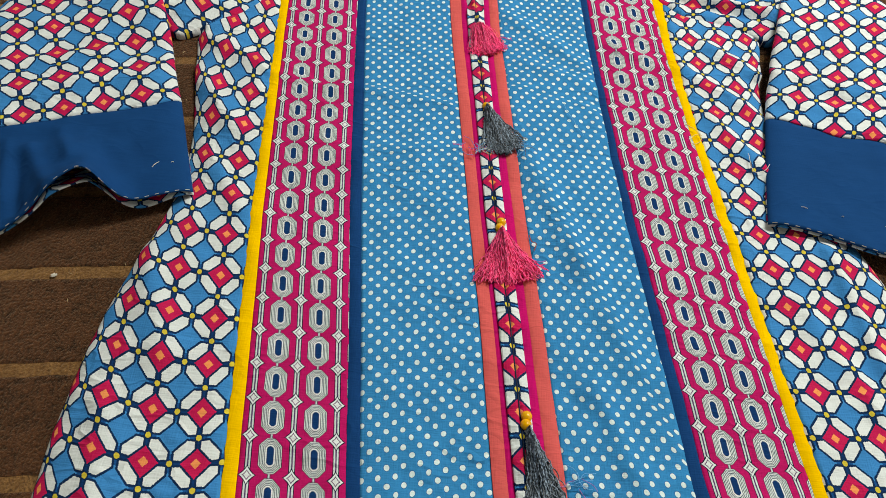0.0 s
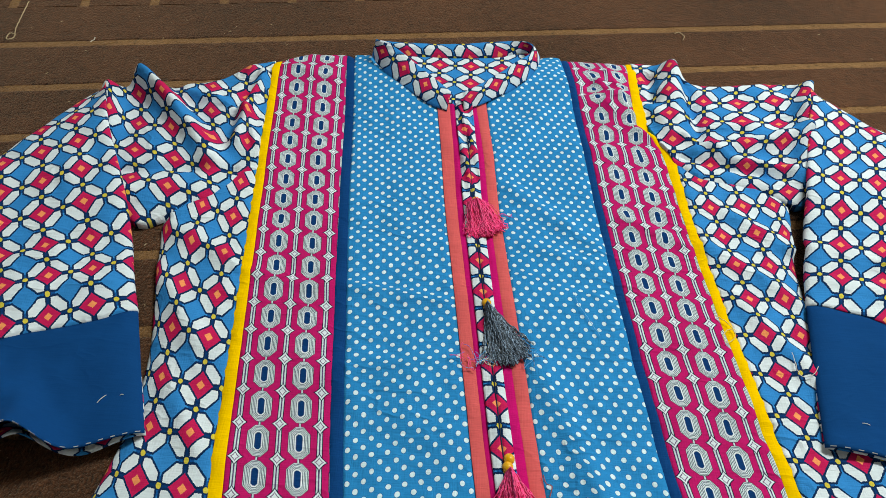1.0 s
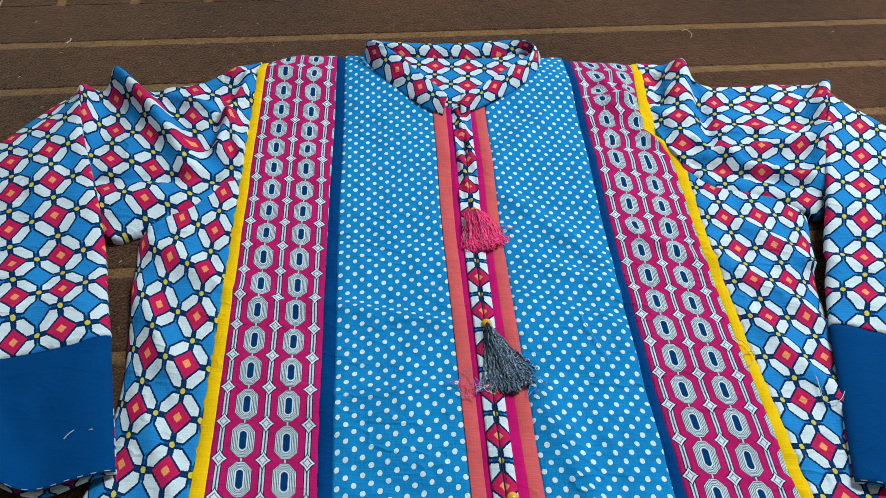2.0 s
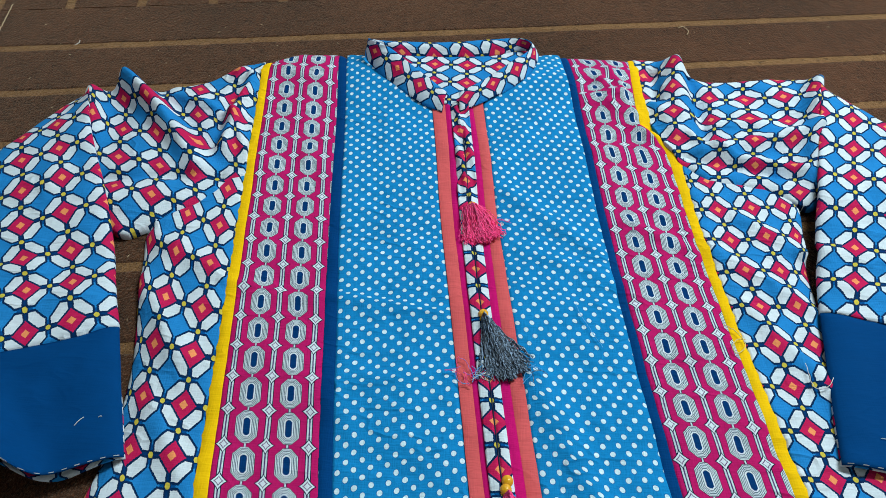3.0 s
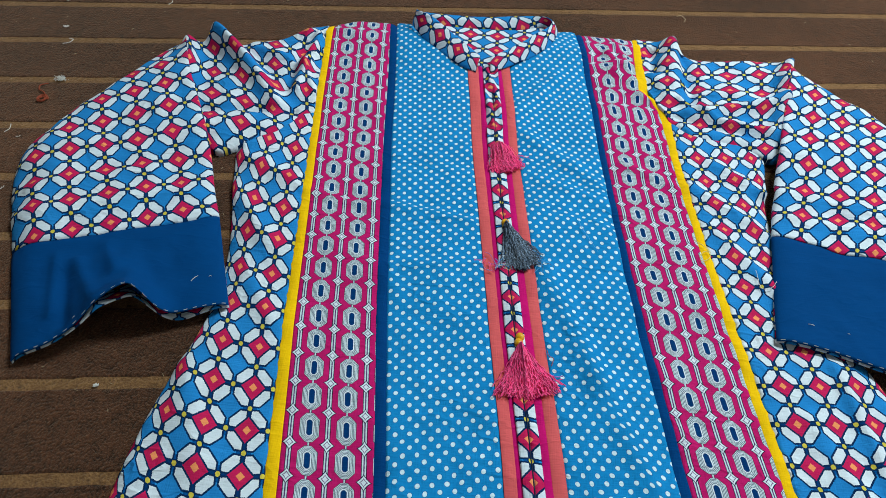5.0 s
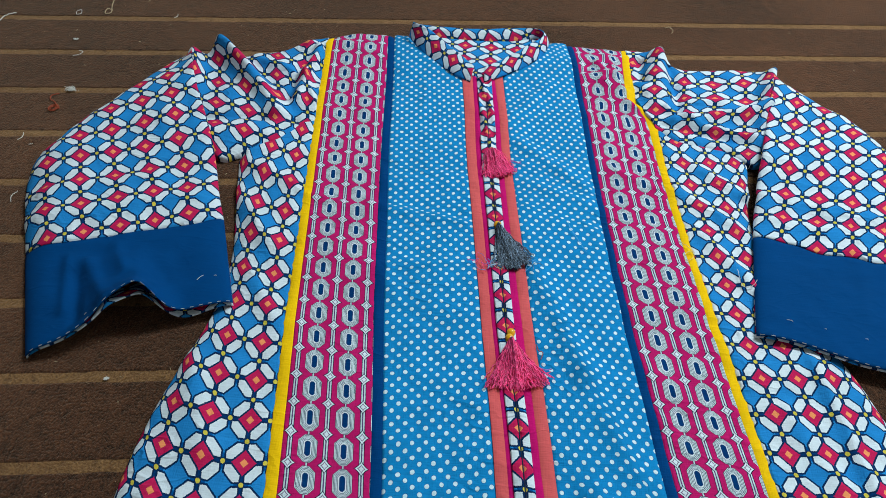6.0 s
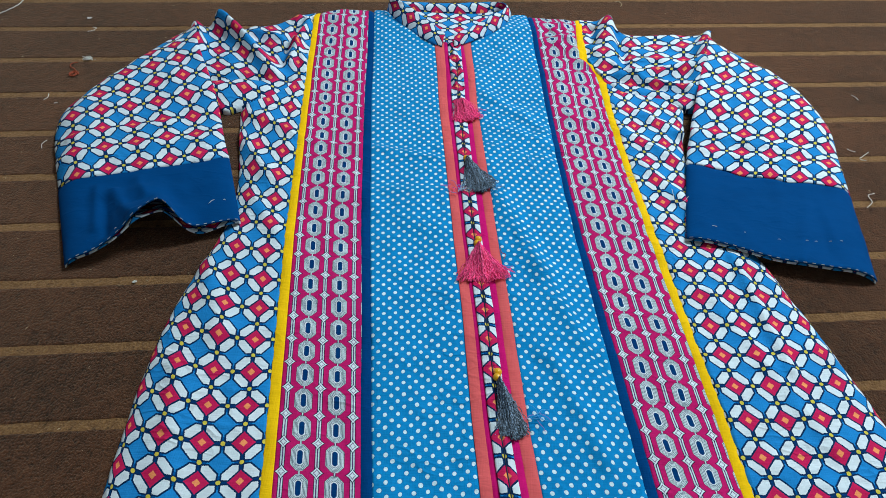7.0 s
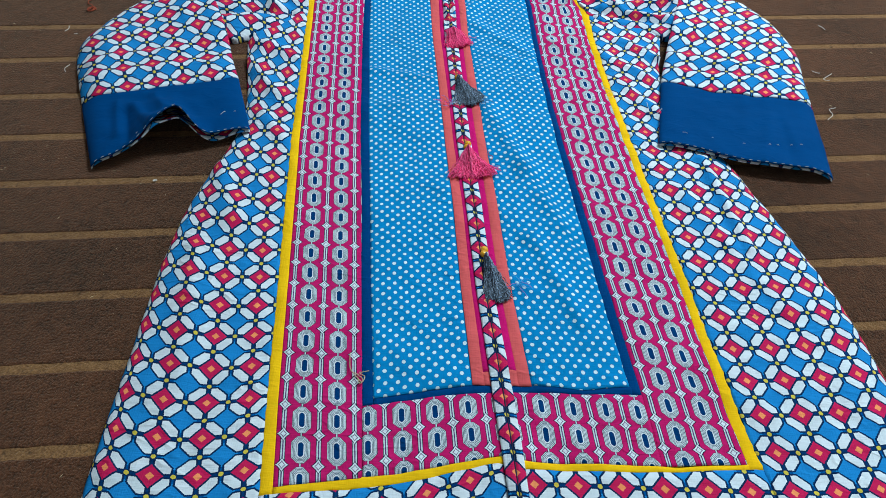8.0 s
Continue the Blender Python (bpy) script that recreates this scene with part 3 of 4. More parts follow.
def placket():
    def place(f, g):
        y = HEM - 0.002 + (0.885 - HEM) * g
        a, b = MLI(y) - 0.0008, MRI(y) + 0.0008
        x = a + (b - a) * f
        z = body_z(x, y) + 0.0024 + 0.0018 * math.sin(math.pi * f) - 0.0022 * math.exp(-((f - 0.52) / 0.06) ** 2)
        if y > 0.74:
            z += min(1.0, (y - 0.74) / 0.03) * (0.002 * math.sin(f * 9 + y * 70) + 0.0025 * wob(x, y, 60, 8))
        return (x, y, z)
    return sheet("placket", place, 15, 260, placket_uv, LATTICE, kurta, "narrow printed button placket", thick=0.003)


placket()
# dark seam down the middle of the placket
n = 160
sv, sf = [], []
for i in range(n):
    y = HEM + (0.86 - HEM) * i / (n - 1)
    x = MLI(y) + (MRI(y) - MLI(y)) * 0.52 + 0.0004 * wob(0, y, 40)
    z = body_z(x, y) + 0.0042 - 0.0006
    sv += [(x - 0.0006, y, z - 0.0008), (x, y, z), (x + 0.0006, y, z - 0.0008)]
    if i:
        k = 3 * i
        sf += [(k - 3, k - 2, k + 1, k), (k - 2, k - 1, k + 2, k + 1)]
mesh_part("seam_cord", sv, sf, T_INK, kurta, "dark seam line")

# side panels and the part below the yellow edging
panel("side_panel", BODY_L, YLO, HEM, by_share(((0, 0.700), (0.2, 0.722), (0.45, 0.742), (0.7, 0.762), (1, 0.785))), 40, 230, UV_SIDE_L, LATTICE, "blue cotton printed with white hexagons and red diamonds", top_drop=0.004)
panel("side_panel", YRO, BODY_R, HEM, by_share(((0, 0.842), (0.25, 0.812), (0.6, 0.797), (0.85, 0.785), (1, 0.768))), 50, 230, UV_SIDE_R, LATTICE, "blue cotton printed with white hexagons and red diamonds", top_drop=0.004)
yout = by_share(YEL_OUT)
panel("lower_panel", YLO, MLI, HEM, lambda f: yout(-0.019 + f * 0.203), 40, 24, flat_at(UV_SIDE_L, -0.03, 0.03), LATTICE, "printed blue cotton below the yellow edging")
panel("lower_panel", MRI, YRO, HEM, lambda f: yout(0.200 + f * 0.203), 40, 24, flat_at(UV_SIDE_R, 0.40, 0.05), LATTICE, "printed blue cotton below the yellow edging")


# ---- sleeves ----
def coons(c_in, c_out, c_top, c_bot):
    """A point of the patch between four lines: f from inner to outer, g from top to bottom."""
    def at(f, g):
        t, b, i, o = c_top(f), c_bot(f), c_in(g), c_out(g)
        return (1 - g) * t + g * b + (1 - f) * i + f * o - ((1 - f) * (1 - g) * c_top(0) + f * (1 - g) * c_top(1) + (1 - f) * g * c_bot(0) + f * g * c_bot(1))
    return at


def upper_sleeve(top, bottom, outer, inner, ridges, uv, label):
    at = coons(even_line(inner), even_line(outer), even_line(top), even_line(bottom))

    def place(f, g):
        x, y = at(f, g)
        z = 0.0135 + 0.0042 * wob(x, y, 22, 5) + 0.0022 * wob(x, y, 55, 2)
        edge = min(g * 0.16, (1 - g) * 0.16)
        for pts, h0, h1, w in ridges:
            r, s = ridge(x, y, pts, w)
            z += (h0 + (h1 - h0) * s) * r
        z = 0.003 + (z - 0.003) * (1 - math.exp(-(edge + 0.0035) / 0.004))
        return (x, y, z)
    return sheet("sleeve_top", place, 90, 90, uv, LATTICE, kurta, label, thick=0.007)


def upper_uv(m, wave, ridges=()):
    """The print; on a fold it climbs with the cloth."""
    def uv(x, y, f, g):
        ex = ey = 0.0
        for pts, h0, h1, w in ridges:
            q, share = ridge(x, y, pts, w)
            nx, ny = pts[0][1] - pts[-1][1], pts[-1][0] - pts[0][0]
            ln = math.hypot(nx, ny) * (1 if nx * (x - 0.10) + ny * (y - 0.15) > 0 else -1)
            climb = 0.5 * (h0 + (h1 - h0) * share) * q
            ex, ey = ex + nx / ln * climb, ey + ny / ln * climb
        x, y = x + ex, y + ey
        return (m[0] * x + m[1] * y + m[2] + wave * wob(x, y, 14, 1), m[3] * x + m[4] * y + m[5] + wave * wob(x, y, 14, 7))
    return uv


FOLDS_L = ((((-0.253, 0.890), (-0.216, 0.854), (-0.184, 0.818), (-0.150, 0.768)), 0.034, 0.009, 0.0115),
     (((-0.232, 0.900), (-0.196, 0.862), (-0.165, 0.826), (-0.130, 0.780)), -0.006, -0.005, 0.011),
     (((-0.144, 0.905), (-0.148, 0.815)), -0.007, -0.006, 0.007),
     (((-0.126, 0.915), (-0.131, 0.860), (-0.133, 0.805)), 0.013, 0.009, 0.007),
     (((-0.143, 0.925), (-0.150, 0.870)), 0.007, 0.002, 0.008),
     (((-0.284, 0.872), (-0.268, 0.820)), 0.018, 0.006, 0.010),
     (((-0.235, 0.722), (-0.160, 0.735)), 0.009, 0.005, 0.016),
     (((-0.240, 0.757), (-0.130, 0.766)), -0.007, -0.006, 0.006),
           (((-0.205, 0.880), (-0.165, 0.868), (-0.138, 0.850)), 0.005, 0.008, 0.006),
           (((-0.130, 0.845), (-0.112, 0.800)), 0.007, 0.004, 0.005),
           (((-0.118, 0.925), (-0.135, 0.890)), -0.006, -0.004, 0.005))
upper_sleeve(
    ((-0.1215, 0.950), (-0.148, 0.941), (-0.178, 0.911), (-0.215, 0.895), (-0.247, 0.897), (-0.270, 0.886), (-0.294, 0.880)),
    ((-0.104, 0.765), (-0.130, 0.738), (-0.155, 0.716), (-0.180, 0.697), (-0.198, 0.689), (-0.216, 0.698), (-0.240, 0.715)),
    ((-0.294, 0.880), (-0.270, 0.790), (-0.240, 0.715)),
    ((-0.1215, 0.950), (-0.1165, 0.890), (-0.111, 0.82), (-0.104, 0.765)),
    FOLDS_L,
    upper_uv((26.562, 6.014, -1.607, 5.533, 24.97, -18.301), 0.16, FOLDS_L), "gathered sleeve top of printed blue cotton")
FOLDS_R = ((((0.338, 0.968), (0.331, 0.920), (0.331, 0.865)), 0.023, 0.008, 0.0155),
     (((0.346, 0.833), (0.395, 0.845), (0.470, 0.868)), 0.008, 0.012, 0.011),
     (((0.490, 0.945), (0.470, 0.875), (0.452, 0.800)), 0.020, 0.008, 0.012),
     (((0.330, 0.822), (0.430, 0.800)), -0.005, -0.006, 0.006),
     (((0.360, 0.925), (0.470, 0.915)), -0.003, 0.004, 0.012),
     (((0.306, 0.900), (0.322, 0.850)), 0.006, 0.004, 0.008),
           (((0.312, 0.960), (0.310, 0.905)), -0.007, -0.005, 0.006),
           (((0.352, 0.940), (0.356, 0.880), (0.350, 0.840)), -0.008, -0.005, 0.007),
           (((0.335, 0.850), (0.380, 0.822), (0.440, 0.812)), 0.007, 0.005, 0.006),
           (((0.360, 0.870), (0.420, 0.880)), 0.004, 0.003, 0.006))
upper_sleeve(
    ((0.2945, 0.990), (0.320, 0.988), (0.340, 0.976), (0.357, 0.956), (0.410, 0.958), (0.470, 0.968), (0.498, 0.962)),
    ((0.3205, 0.812), (0.345, 0.790), (0.380, 0.785), (0.405, 0.778), (0.425, 0.768), (0.440, 0.765), (0.460, 0.785)),
    ((0.498, 0.962), (0.478, 0.870), (0.460, 0.785)),
    ((0.2945, 0.990), (0.2925, 0.935), (0.2935, 0.900), (0.2970, 0.876), (0.3065, 0.847), (0.3150, 0.831), (0.3205, 0.812)),
    FOLDS_R,
    upper_uv((26.155, -3.503, -6.488, -1.221, 27.78, -23.149), 0.14, FOLDS_R), "gathered sleeve top of printed blue cotton")


def forearm(outer, inner, uv, folds, inner_z):
    lo, li = even_line(outer), even_line(inner)

    def place(f, g):
        a, b = lo(g), li(g)
        x, y = a + (b - a) * f
        w = float(np.linalg.norm(b - a))
        z = 0.004 + 0.015 * (1 - math.exp(-f * w / 0.014)) + (inner_z(g) - 0.019) * f ** 3
        z -= 0.004 * math.exp(-(1 - f) * w / 0.004)
        z += 0.0042 * wob(x, y, 16, 4) + 0.0020 * wob(x, y, 45, 6)
        for pts, h, wd in folds:
            z += h * ridge(x, y, pts, wd)[0]
        y += g ** 8 * (0.009 * wob(f * 5, a[0], 1.0, 21) - 0.008) * math.sin(math.pi * f)
        return (x, y, z)
    return sheet("sleeve", place, 60, 80, uv, LATTICE, kurta, "wide printed blue cotton sleeve", thick=0.004), place


OUT_L = ((-0.2971, 0.8904), (-0.3144, 0.8721), (-0.3438, 0.8192), (-0.3712, 0.7573), (-0.3926, 0.7054), (-0.4022, 0.6607), (-0.3945, 0.6191), (-0.3685, 0.5602), (-0.3525, 0.5241))
IN_L = ((-0.288, 0.876), (-0.260, 0.804), (-0.224, 0.732), (-0.2045, 0.688), (-0.182, 0.626), (-0.166, 0.588))
OUT_R = ((0.5020, 0.9677), (0.5365, 0.9281), (0.5598, 0.9007), (0.5883, 0.8743), (0.6177, 0.8134), (0.6299, 0.7606), (0.6218, 0.6916), (0.6126, 0.6134))
IN_R = ((0.493, 0.952), (0.471, 0.875), (0.438, 0.762), (0.416, 0.680), (0.405, 0.635))


def sleeve_uv(m, tucks):
    def uv(x, y, f, g):
        u = m[0] * x + m[1] * y + m[2]
        v = m[3] * x + m[4] * y + m[5]
        for c, slope, amount, w in tucks:
            v += amount * math.tanh((v - c - slope * u) / w)
        return (u + 0.10 * wob(x, y, 12, 9), v + 0.10 * wob(x, y, 12, 11))
    return uv


_, arm_l = forearm(OUT_L, IN_L, sleeve_uv((25.669, 11.192, 2.538, -9.016, 21.511, -17.363), ((-1.6, 0.0, 0.10, 0.25),)),
        ((((-0.36, 0.60), (-0.25, 0.640)), 0.004, 0.010), (((-0.37, 0.56), (-0.20, 0.615)), 0.0035, 0.009)),
        lambda g: float(np.interp(g, (0, 0.25, 0.6, 0.75, 1), (0.036, 0.034, 0.026, 0.016, 0.016))))
_, arm_r = forearm(OUT_R, IN_R, sleeve_uv((26.032, -8.018, -6.196, 0.894, 22.124, -18.092), ((-2.6, 0.0, 0.10, 0.25),)),
        ((((0.42, 0.70), (0.56, 0.68)), 0.0035, 0.009), (((0.43, 0.66), (0.58, 0.65)), 0.0035, 0.008)),
        lambda g: float(np.interp(g, (0, 0.25, 0.6, 0.75, 1), (0.036, 0.034, 0.026, 0.020, 0.020))))


def cuff(arm, bottom, arch, gape, label, rumple=1.0):
    """A navy cuff sewn to the sleeve's end; arch(f): how far the open end stands up at that
    share across, gape(f): how far its two layers part."""
    cb = even_line(bottom)

    def base(f, g):
        ax, ay, az = arm(f, 1.0)
        bx, by = cb(f)
        x, y = ax + (float(bx) - ax) * g, ay + (float(by) - ay) * g
        w = 0.18
        z = 0.004 + 0.012 * (1 - math.exp(-f * w / 0.010)) * (1 - 0.5 * math.exp(-(1 - f) * w / 0.006)) + 0.004 * f
        z += 0.0016 * wob(x, y, 18, 12) + 0.0008 * wob(x, y, 50, 13)
        h = math.exp(-g / 0.12)
        dent = 0.0030 * ridge(f, g, ((0.24, 0.15), (0.20, 0.75)), 0.03)[0] - 0.0035 * ridge(f, g, ((0.27, 0.35), (0.25, 0.9)), 0.03)[0] + 0.0035 * wob(3.2 * f, 2.1 * g, 2.2, 17) * math.sin(math.pi * f)
        dent += 0.0030 * ridge(f, g, ((0.47, 0.12), (0.50, 0.55)), 0.03)[0]
        dent += 0.0045 * ridge(f, g, ((0.33, 0.25), (0.40, 0.95)), 0.035)[0] - 0.0015 * ridge(f, g, ((0.62, 0.2), (0.66, 0.7)), 0.05)[0]
        return x, y, z * (1 - h) + az * h + rumple * dent * (1 - h)

    def place(f, g):
        x, y, z = base(f, g)
        lift = arch(f) * g ** 2.0
        return (x, y + 0.42 * lift, z + lift - 0.0012 * math.exp(-g / 0.02))

    def back(f, g):
        s = 0.55 + 0.435 * g
        x, y, z = base(f, s)
        lift = arch(f) * s ** 2.0
        gap = gape(f) * (0.35 + 0.65 * g)
        return (x, y + 0.42 * lift - 0.0010 * g, max(0.0015, z + lift - gap))

    ob = sheet("cuff", place, 70, 44, flat_uv, M_CUFF, kurta, label, thick=0.0018)
    sheet("cuff_lining", back, 70, 16, lambda x, y, f, g: (f * 5.6 + 0.25, (g - 0.85) * 2.2), LATTICE, ob, "printed inner side of the cuff", thick=0.0018)
    for i in range(22):  # stitches along the open edge
        f = 0.03 + 0.94 * i / 21
        a, b = Vector(place(f, 0.995)), Vector(place(min(1, f + 0.018), 0.995))
        side = Vector((0, -0.0005, 0))
        up = Vector((0, 0, 0.0004))
        mesh_part("edge_stitch", [a + side, b + side, b + up, a + up, a + side - up * 2, b + side - up * 2], [(0, 1, 2, 3), (4, 5, 1, 0)], T_WHITE, ob)
    return place


def hump(f, mid, wl, wr):
    return math.exp(-((f - mid) / (wl if f < mid else wr)) ** 2)


cuff_l = cuff(arm_l, ((-0.296, 0.404), (-0.252, 0.420), (-0.205, 0.440), (-0.165, 0.462), (-0.126, 0.478)),
              lambda f: 0.041 * hump(f, 0.53, 0.22, 0.12) + 0.003, lambda f: 0.004 + 0.013 * hump(f, 0.56, 0.18, 0.10) + 0.008 * hump(f, 0.78, 0.12, 0.14), "plain navy cuff, its open end standing up in an arch")
cuff_r = cuff(arm_r, ((0.594, 0.467), (0.526, 0.471), (0.477, 0.479), (0.436, 0.492), (0.381, 0.501)),
              lambda f: 0.0012 + 0.0012 * math.sin(f * 7), lambda f: 0.0045, "plain navy cuff lying flat", 0.3)

# ---- collar ----
BASE = ((0.080, 0.872, 0.016), (0.055, 0.884, 0.018), (0.025, 0.911, 0.020), (0.003, 0.934, 0.022), (-0.010, 0.956, 0.024), (0.000, 0.972, 0.020), (0.03, 0.966, 0.018), (0.08, 0.967, 0.018),
        (0.13, 0.973, 0.018), (0.168, 0.985, 0.020), (0.184, 0.972, 0.024), (0.176, 0.943, 0.022), (0.155, 0.916, 0.020), (0.125, 0.891, 0.018), (0.098, 0.874, 0.016))
RIM = ((0.084, 0.892, 0.026), (0.068, 0.904, 0.030), (0.047, 0.923, 0.034), (0.022, 0.943, 0.040), (-0.003, 0.954, 0.045), (-0.001, 0.974, 0.031), (0.03, 0.980, 0.026), (0.08, 0.983, 0.026),
       (0.13, 0.989, 0.0275), (0.166, 0.989, 0.032), (0.175, 0.966, 0.036), (0.158, 0.944, 0.036), (0.138, 0.926, 0.031), (0.115, 0.906, 0.028), (0.097, 0.893, 0.025))
cb_, cr_ = even_line(BASE), even_line(RIM)


def collar_v(f, g):
    """Whole diamonds along the front, cut in half along the back."""
    back = math.exp(-((f - 0.5) / 0.17) ** 4)
    return (1 - back) * (g * 0.88 - 0.44) + back * (0.02 + 0.52 * g)


def collar_place(f, g):
    p = cb_(f) * (1 - g) + cr_(f) * g
    bulge = 0.003 * math.sin(math.pi * g)
    return (float(p[0]), float(p[1]), float(p[2]) + bulge + 0.0012 * wob(p[0], p[1], 40, 3))


collar = sheet("collar", collar_place, 130, 14, lambda x, y, f, g: (f * 13.2 + 0.05, collar_v(f, g)), LATTICE, kurta, "printed band collar standing open", thick=0.0015)


def facing_place(f, g):
    x = -0.006 + 0.184 * f
    lo = 0.884 + 0.62 * abs(x - 0.088)
    hi = 0.968 + 0.10 * (x + 0.0)
    y = lo + (hi - lo) * g
    return (x, y, 0.014 + 0.004 * g + 0.0012 * wob(x, y, 30, 5))


sheet("neck_facing", facing_place, 40, 30, lambda x, y, f, g: (x / 0.036 + 0.1, y / 0.030 + 0.2), LATTICE, kurta, "printed inner back of the neck", thick=0.001)


# ---- tassels ----
def tube(verts, faces, line, radius, sides=3):
    start = len(verts)
    for i, p in enumerate(line):
        d = (Vector(line[min(i + 1, len(line) - 1)]) - Vector(line[max(i - 1, 0)])).normalized()
        s = d.cross(Vector((0.13, 0.21, 1))).normalized()
        t = d.cross(s)
        for k in range(sides):
            a = 2 * math.pi * k / sides
            verts.append(Vector(p) + (s * math.cos(a) + t * math.sin(a)) * radius)
        if i:
            b = start + i * sides
            for k in range(sides):
                m = (k + 1) % sides
                faces.append((b - sides + k, b - sides + m, b + m, b + k))


def ball(name, at, r, mat, parent, label="", squash=1.0):
    bm = bmesh.new()
    bmesh.ops.create_uvsphere(bm, u_segments=14, v_segments=9, radius=r)
    for v in bm.verts:
        v.co.z *= squash
        v.co += v.co.normalized() * 0.06 * r * noise.noise(v.co * 400)
        v.co += Vector(at)
    me = bpy.data.meshes.new(name)
    bm.to_mesh(me)
    bm.free()
    me.materials.append(mat)
    me.polygons.foreach_set("use_smooth", [True] * len(me.polygons))
    ob = new(name, me)
    ob.parent = parent
    if label:
        ob["label"] = label
    return ob


def tassel(head, end, spread, mat, beads, colour, count, seed, neck=0.08):
    """Bead, bound neck and a skirt of loose threads lying on the cloth."""
    rng = random.Random(seed)
    hx, hy = head
    base = body_z(hx, hy) + 0.0035
    root = new("tassel")
    root.parent = kurta
    root["label"] = colour + " silk tassel with yellow beads"
    dx, dy = end[0] - hx, end[1] - hy
    length = math.hypot(dx, dy)
    ux, uy = dx / length, dy / length
    for i in range(beads):
        ball("bead", (hx + ux * 0.0062 * i + 0.001 * (-1) ** i, hy + uy * 0.0062 * i, base + 0.001), 0.0042, M_BEAD, root, "yellow bead", 0.85)
    sx, sy = hx + ux * 0.0062 * (beads - 0.5), hy + uy * 0.0062 * (beads - 0.5)
    rest = length - 0.0062 * beads
    verts, faces = [], []
    for i in range(9):  # binding turns round the neck
        c = Vector((sx + ux * 0.0008 * i, sy + uy * 0.0008 * i, base))
        ring = [c + Vector((-uy * math.cos(a), ux * math.cos(a), math.sin(a) * 0.8)) * (0.0022 + 0.0002 * i) for a in np.linspace(0, 2 * math.pi, 11)]
        tube(verts, faces, ring, 0.0005)
    mesh_part("binding", verts, faces, mat, root)
    verts, faces = [], []
    for i in range(count):
        side = 0.5 * rng.uniform(-1, 1) + 0.5 * rng.uniform(-1, 1)
        high = rng.random()
        long_ = rest * rng.uniform(0.82, 1.05) * (1 - 0.10 * abs(side))
        curl, line = rng.uniform(-1, 1), []
        ph = rng.uniform(0, 6.28)
        for s in range(21):
            q = s / 20
            off = side * spread * (neck + (1 - neck) * q ** 1.15) + 0.0016 * curl * math.sin(4.5 * q + ph) * q + (0.0007 * math.sin(31 * q + 3 * ph) + 0.0004 * math.sin(67 * q + 5 * ph)) * (0.3 + q)
            along = long_ * q
            x = sx + ux * along - uy * off
            y = sy + uy * along + ux * off
            hump = 0.0085 * math.exp(-((q - 0.25) / 0.35) ** 2) * (1 - 0.6 * abs(side))
            z = body_z(x, y) + 0.0030 + high * (hump + 0.0028 * (1 - abs(side))) + 0.001 * math.sin(q * 5 + ph) + 0.0005 * math.sin(41 * q + 7 * ph)
            line.append((x, y, z))
        tube(verts, faces, line, rng.uniform(0.00038, 0.00058))
    mesh_part("thread_skirt", verts, faces, mat, root)
    return root


tassel((0.1125, 0.738), (0.1265, 0.691), 0.023, T_PINK, 1, "pink", 340, 1, 0.42)
tassel((0.1235, 0.6145), (0.1465, 0.5540), 0.025, T_GREY, 1, "slate grey", 330, 2)
tassel((0.1405, 0.4755), (0.1495, 0.4115), 0.033, T_PINK, 2, "pink", 340, 3)
tassel((0.1615, 0.302), (0.1785, 0.231), 0.018, T_GREY, 2, "slate grey", 330, 4)

# ---- loose threads and lint ----
def loose(name, pts, mat, parent=None, label="", category="", lift=None, radius=0.0005, group=""):
    """A fine thread through some points of the plan, lying on what is below."""
    line = []
    n = 6 * (len(pts) - 1) + 1
    for i in range(n):
        x, y = smooth_line(pts, i / (n - 1))
        z = (0.0012 if lift is None else body_z(x, y) + lift) + 0.0012 * abs(math.sin(i * 1.7 + x * 90))
        line.append((float(x), float(y), z))
    verts, faces = [], []
    tube(verts, faces, line, radius, 5)
    ob = mesh_part(name, verts, faces, mat, parent)
    if parent is None:
        tagged(ob, label, category, group)
    elif label:
        ob["label"] = label
    return ob


LINT = "threads and lint on the carpet"
loose("thread", ((-0.640, 0.860), (-0.610, 0.885), (-0.593, 0.905), (-0.580, 0.930), (-0.578, 0.948), (-0.567, 0.958)), T_WHITE, None, "long white cotton thread lying on the carpet", "thread", radius=0.0007, group=LINT)
loose("thread", ((-0.456, 1.060), (-0.451, 1.027), (-0.447, 1.001), (-0.441, 0.980), (-0.448, 0.976), (-0.449, 0.988), (-0.441, 0.986)), T_STRAW, None, "straw-coloured thread with a curled end on the carpet", "thread", radius=0.0006, group=LINT)
loose("thread", ((0.3637, 1.0746), (0.3705, 1.0778), (0.3751, 1.0685), (0.3718, 1.0600)), T_STRAW, None, "short straw-coloured thread loop on the carpet", "thread", group=LINT)
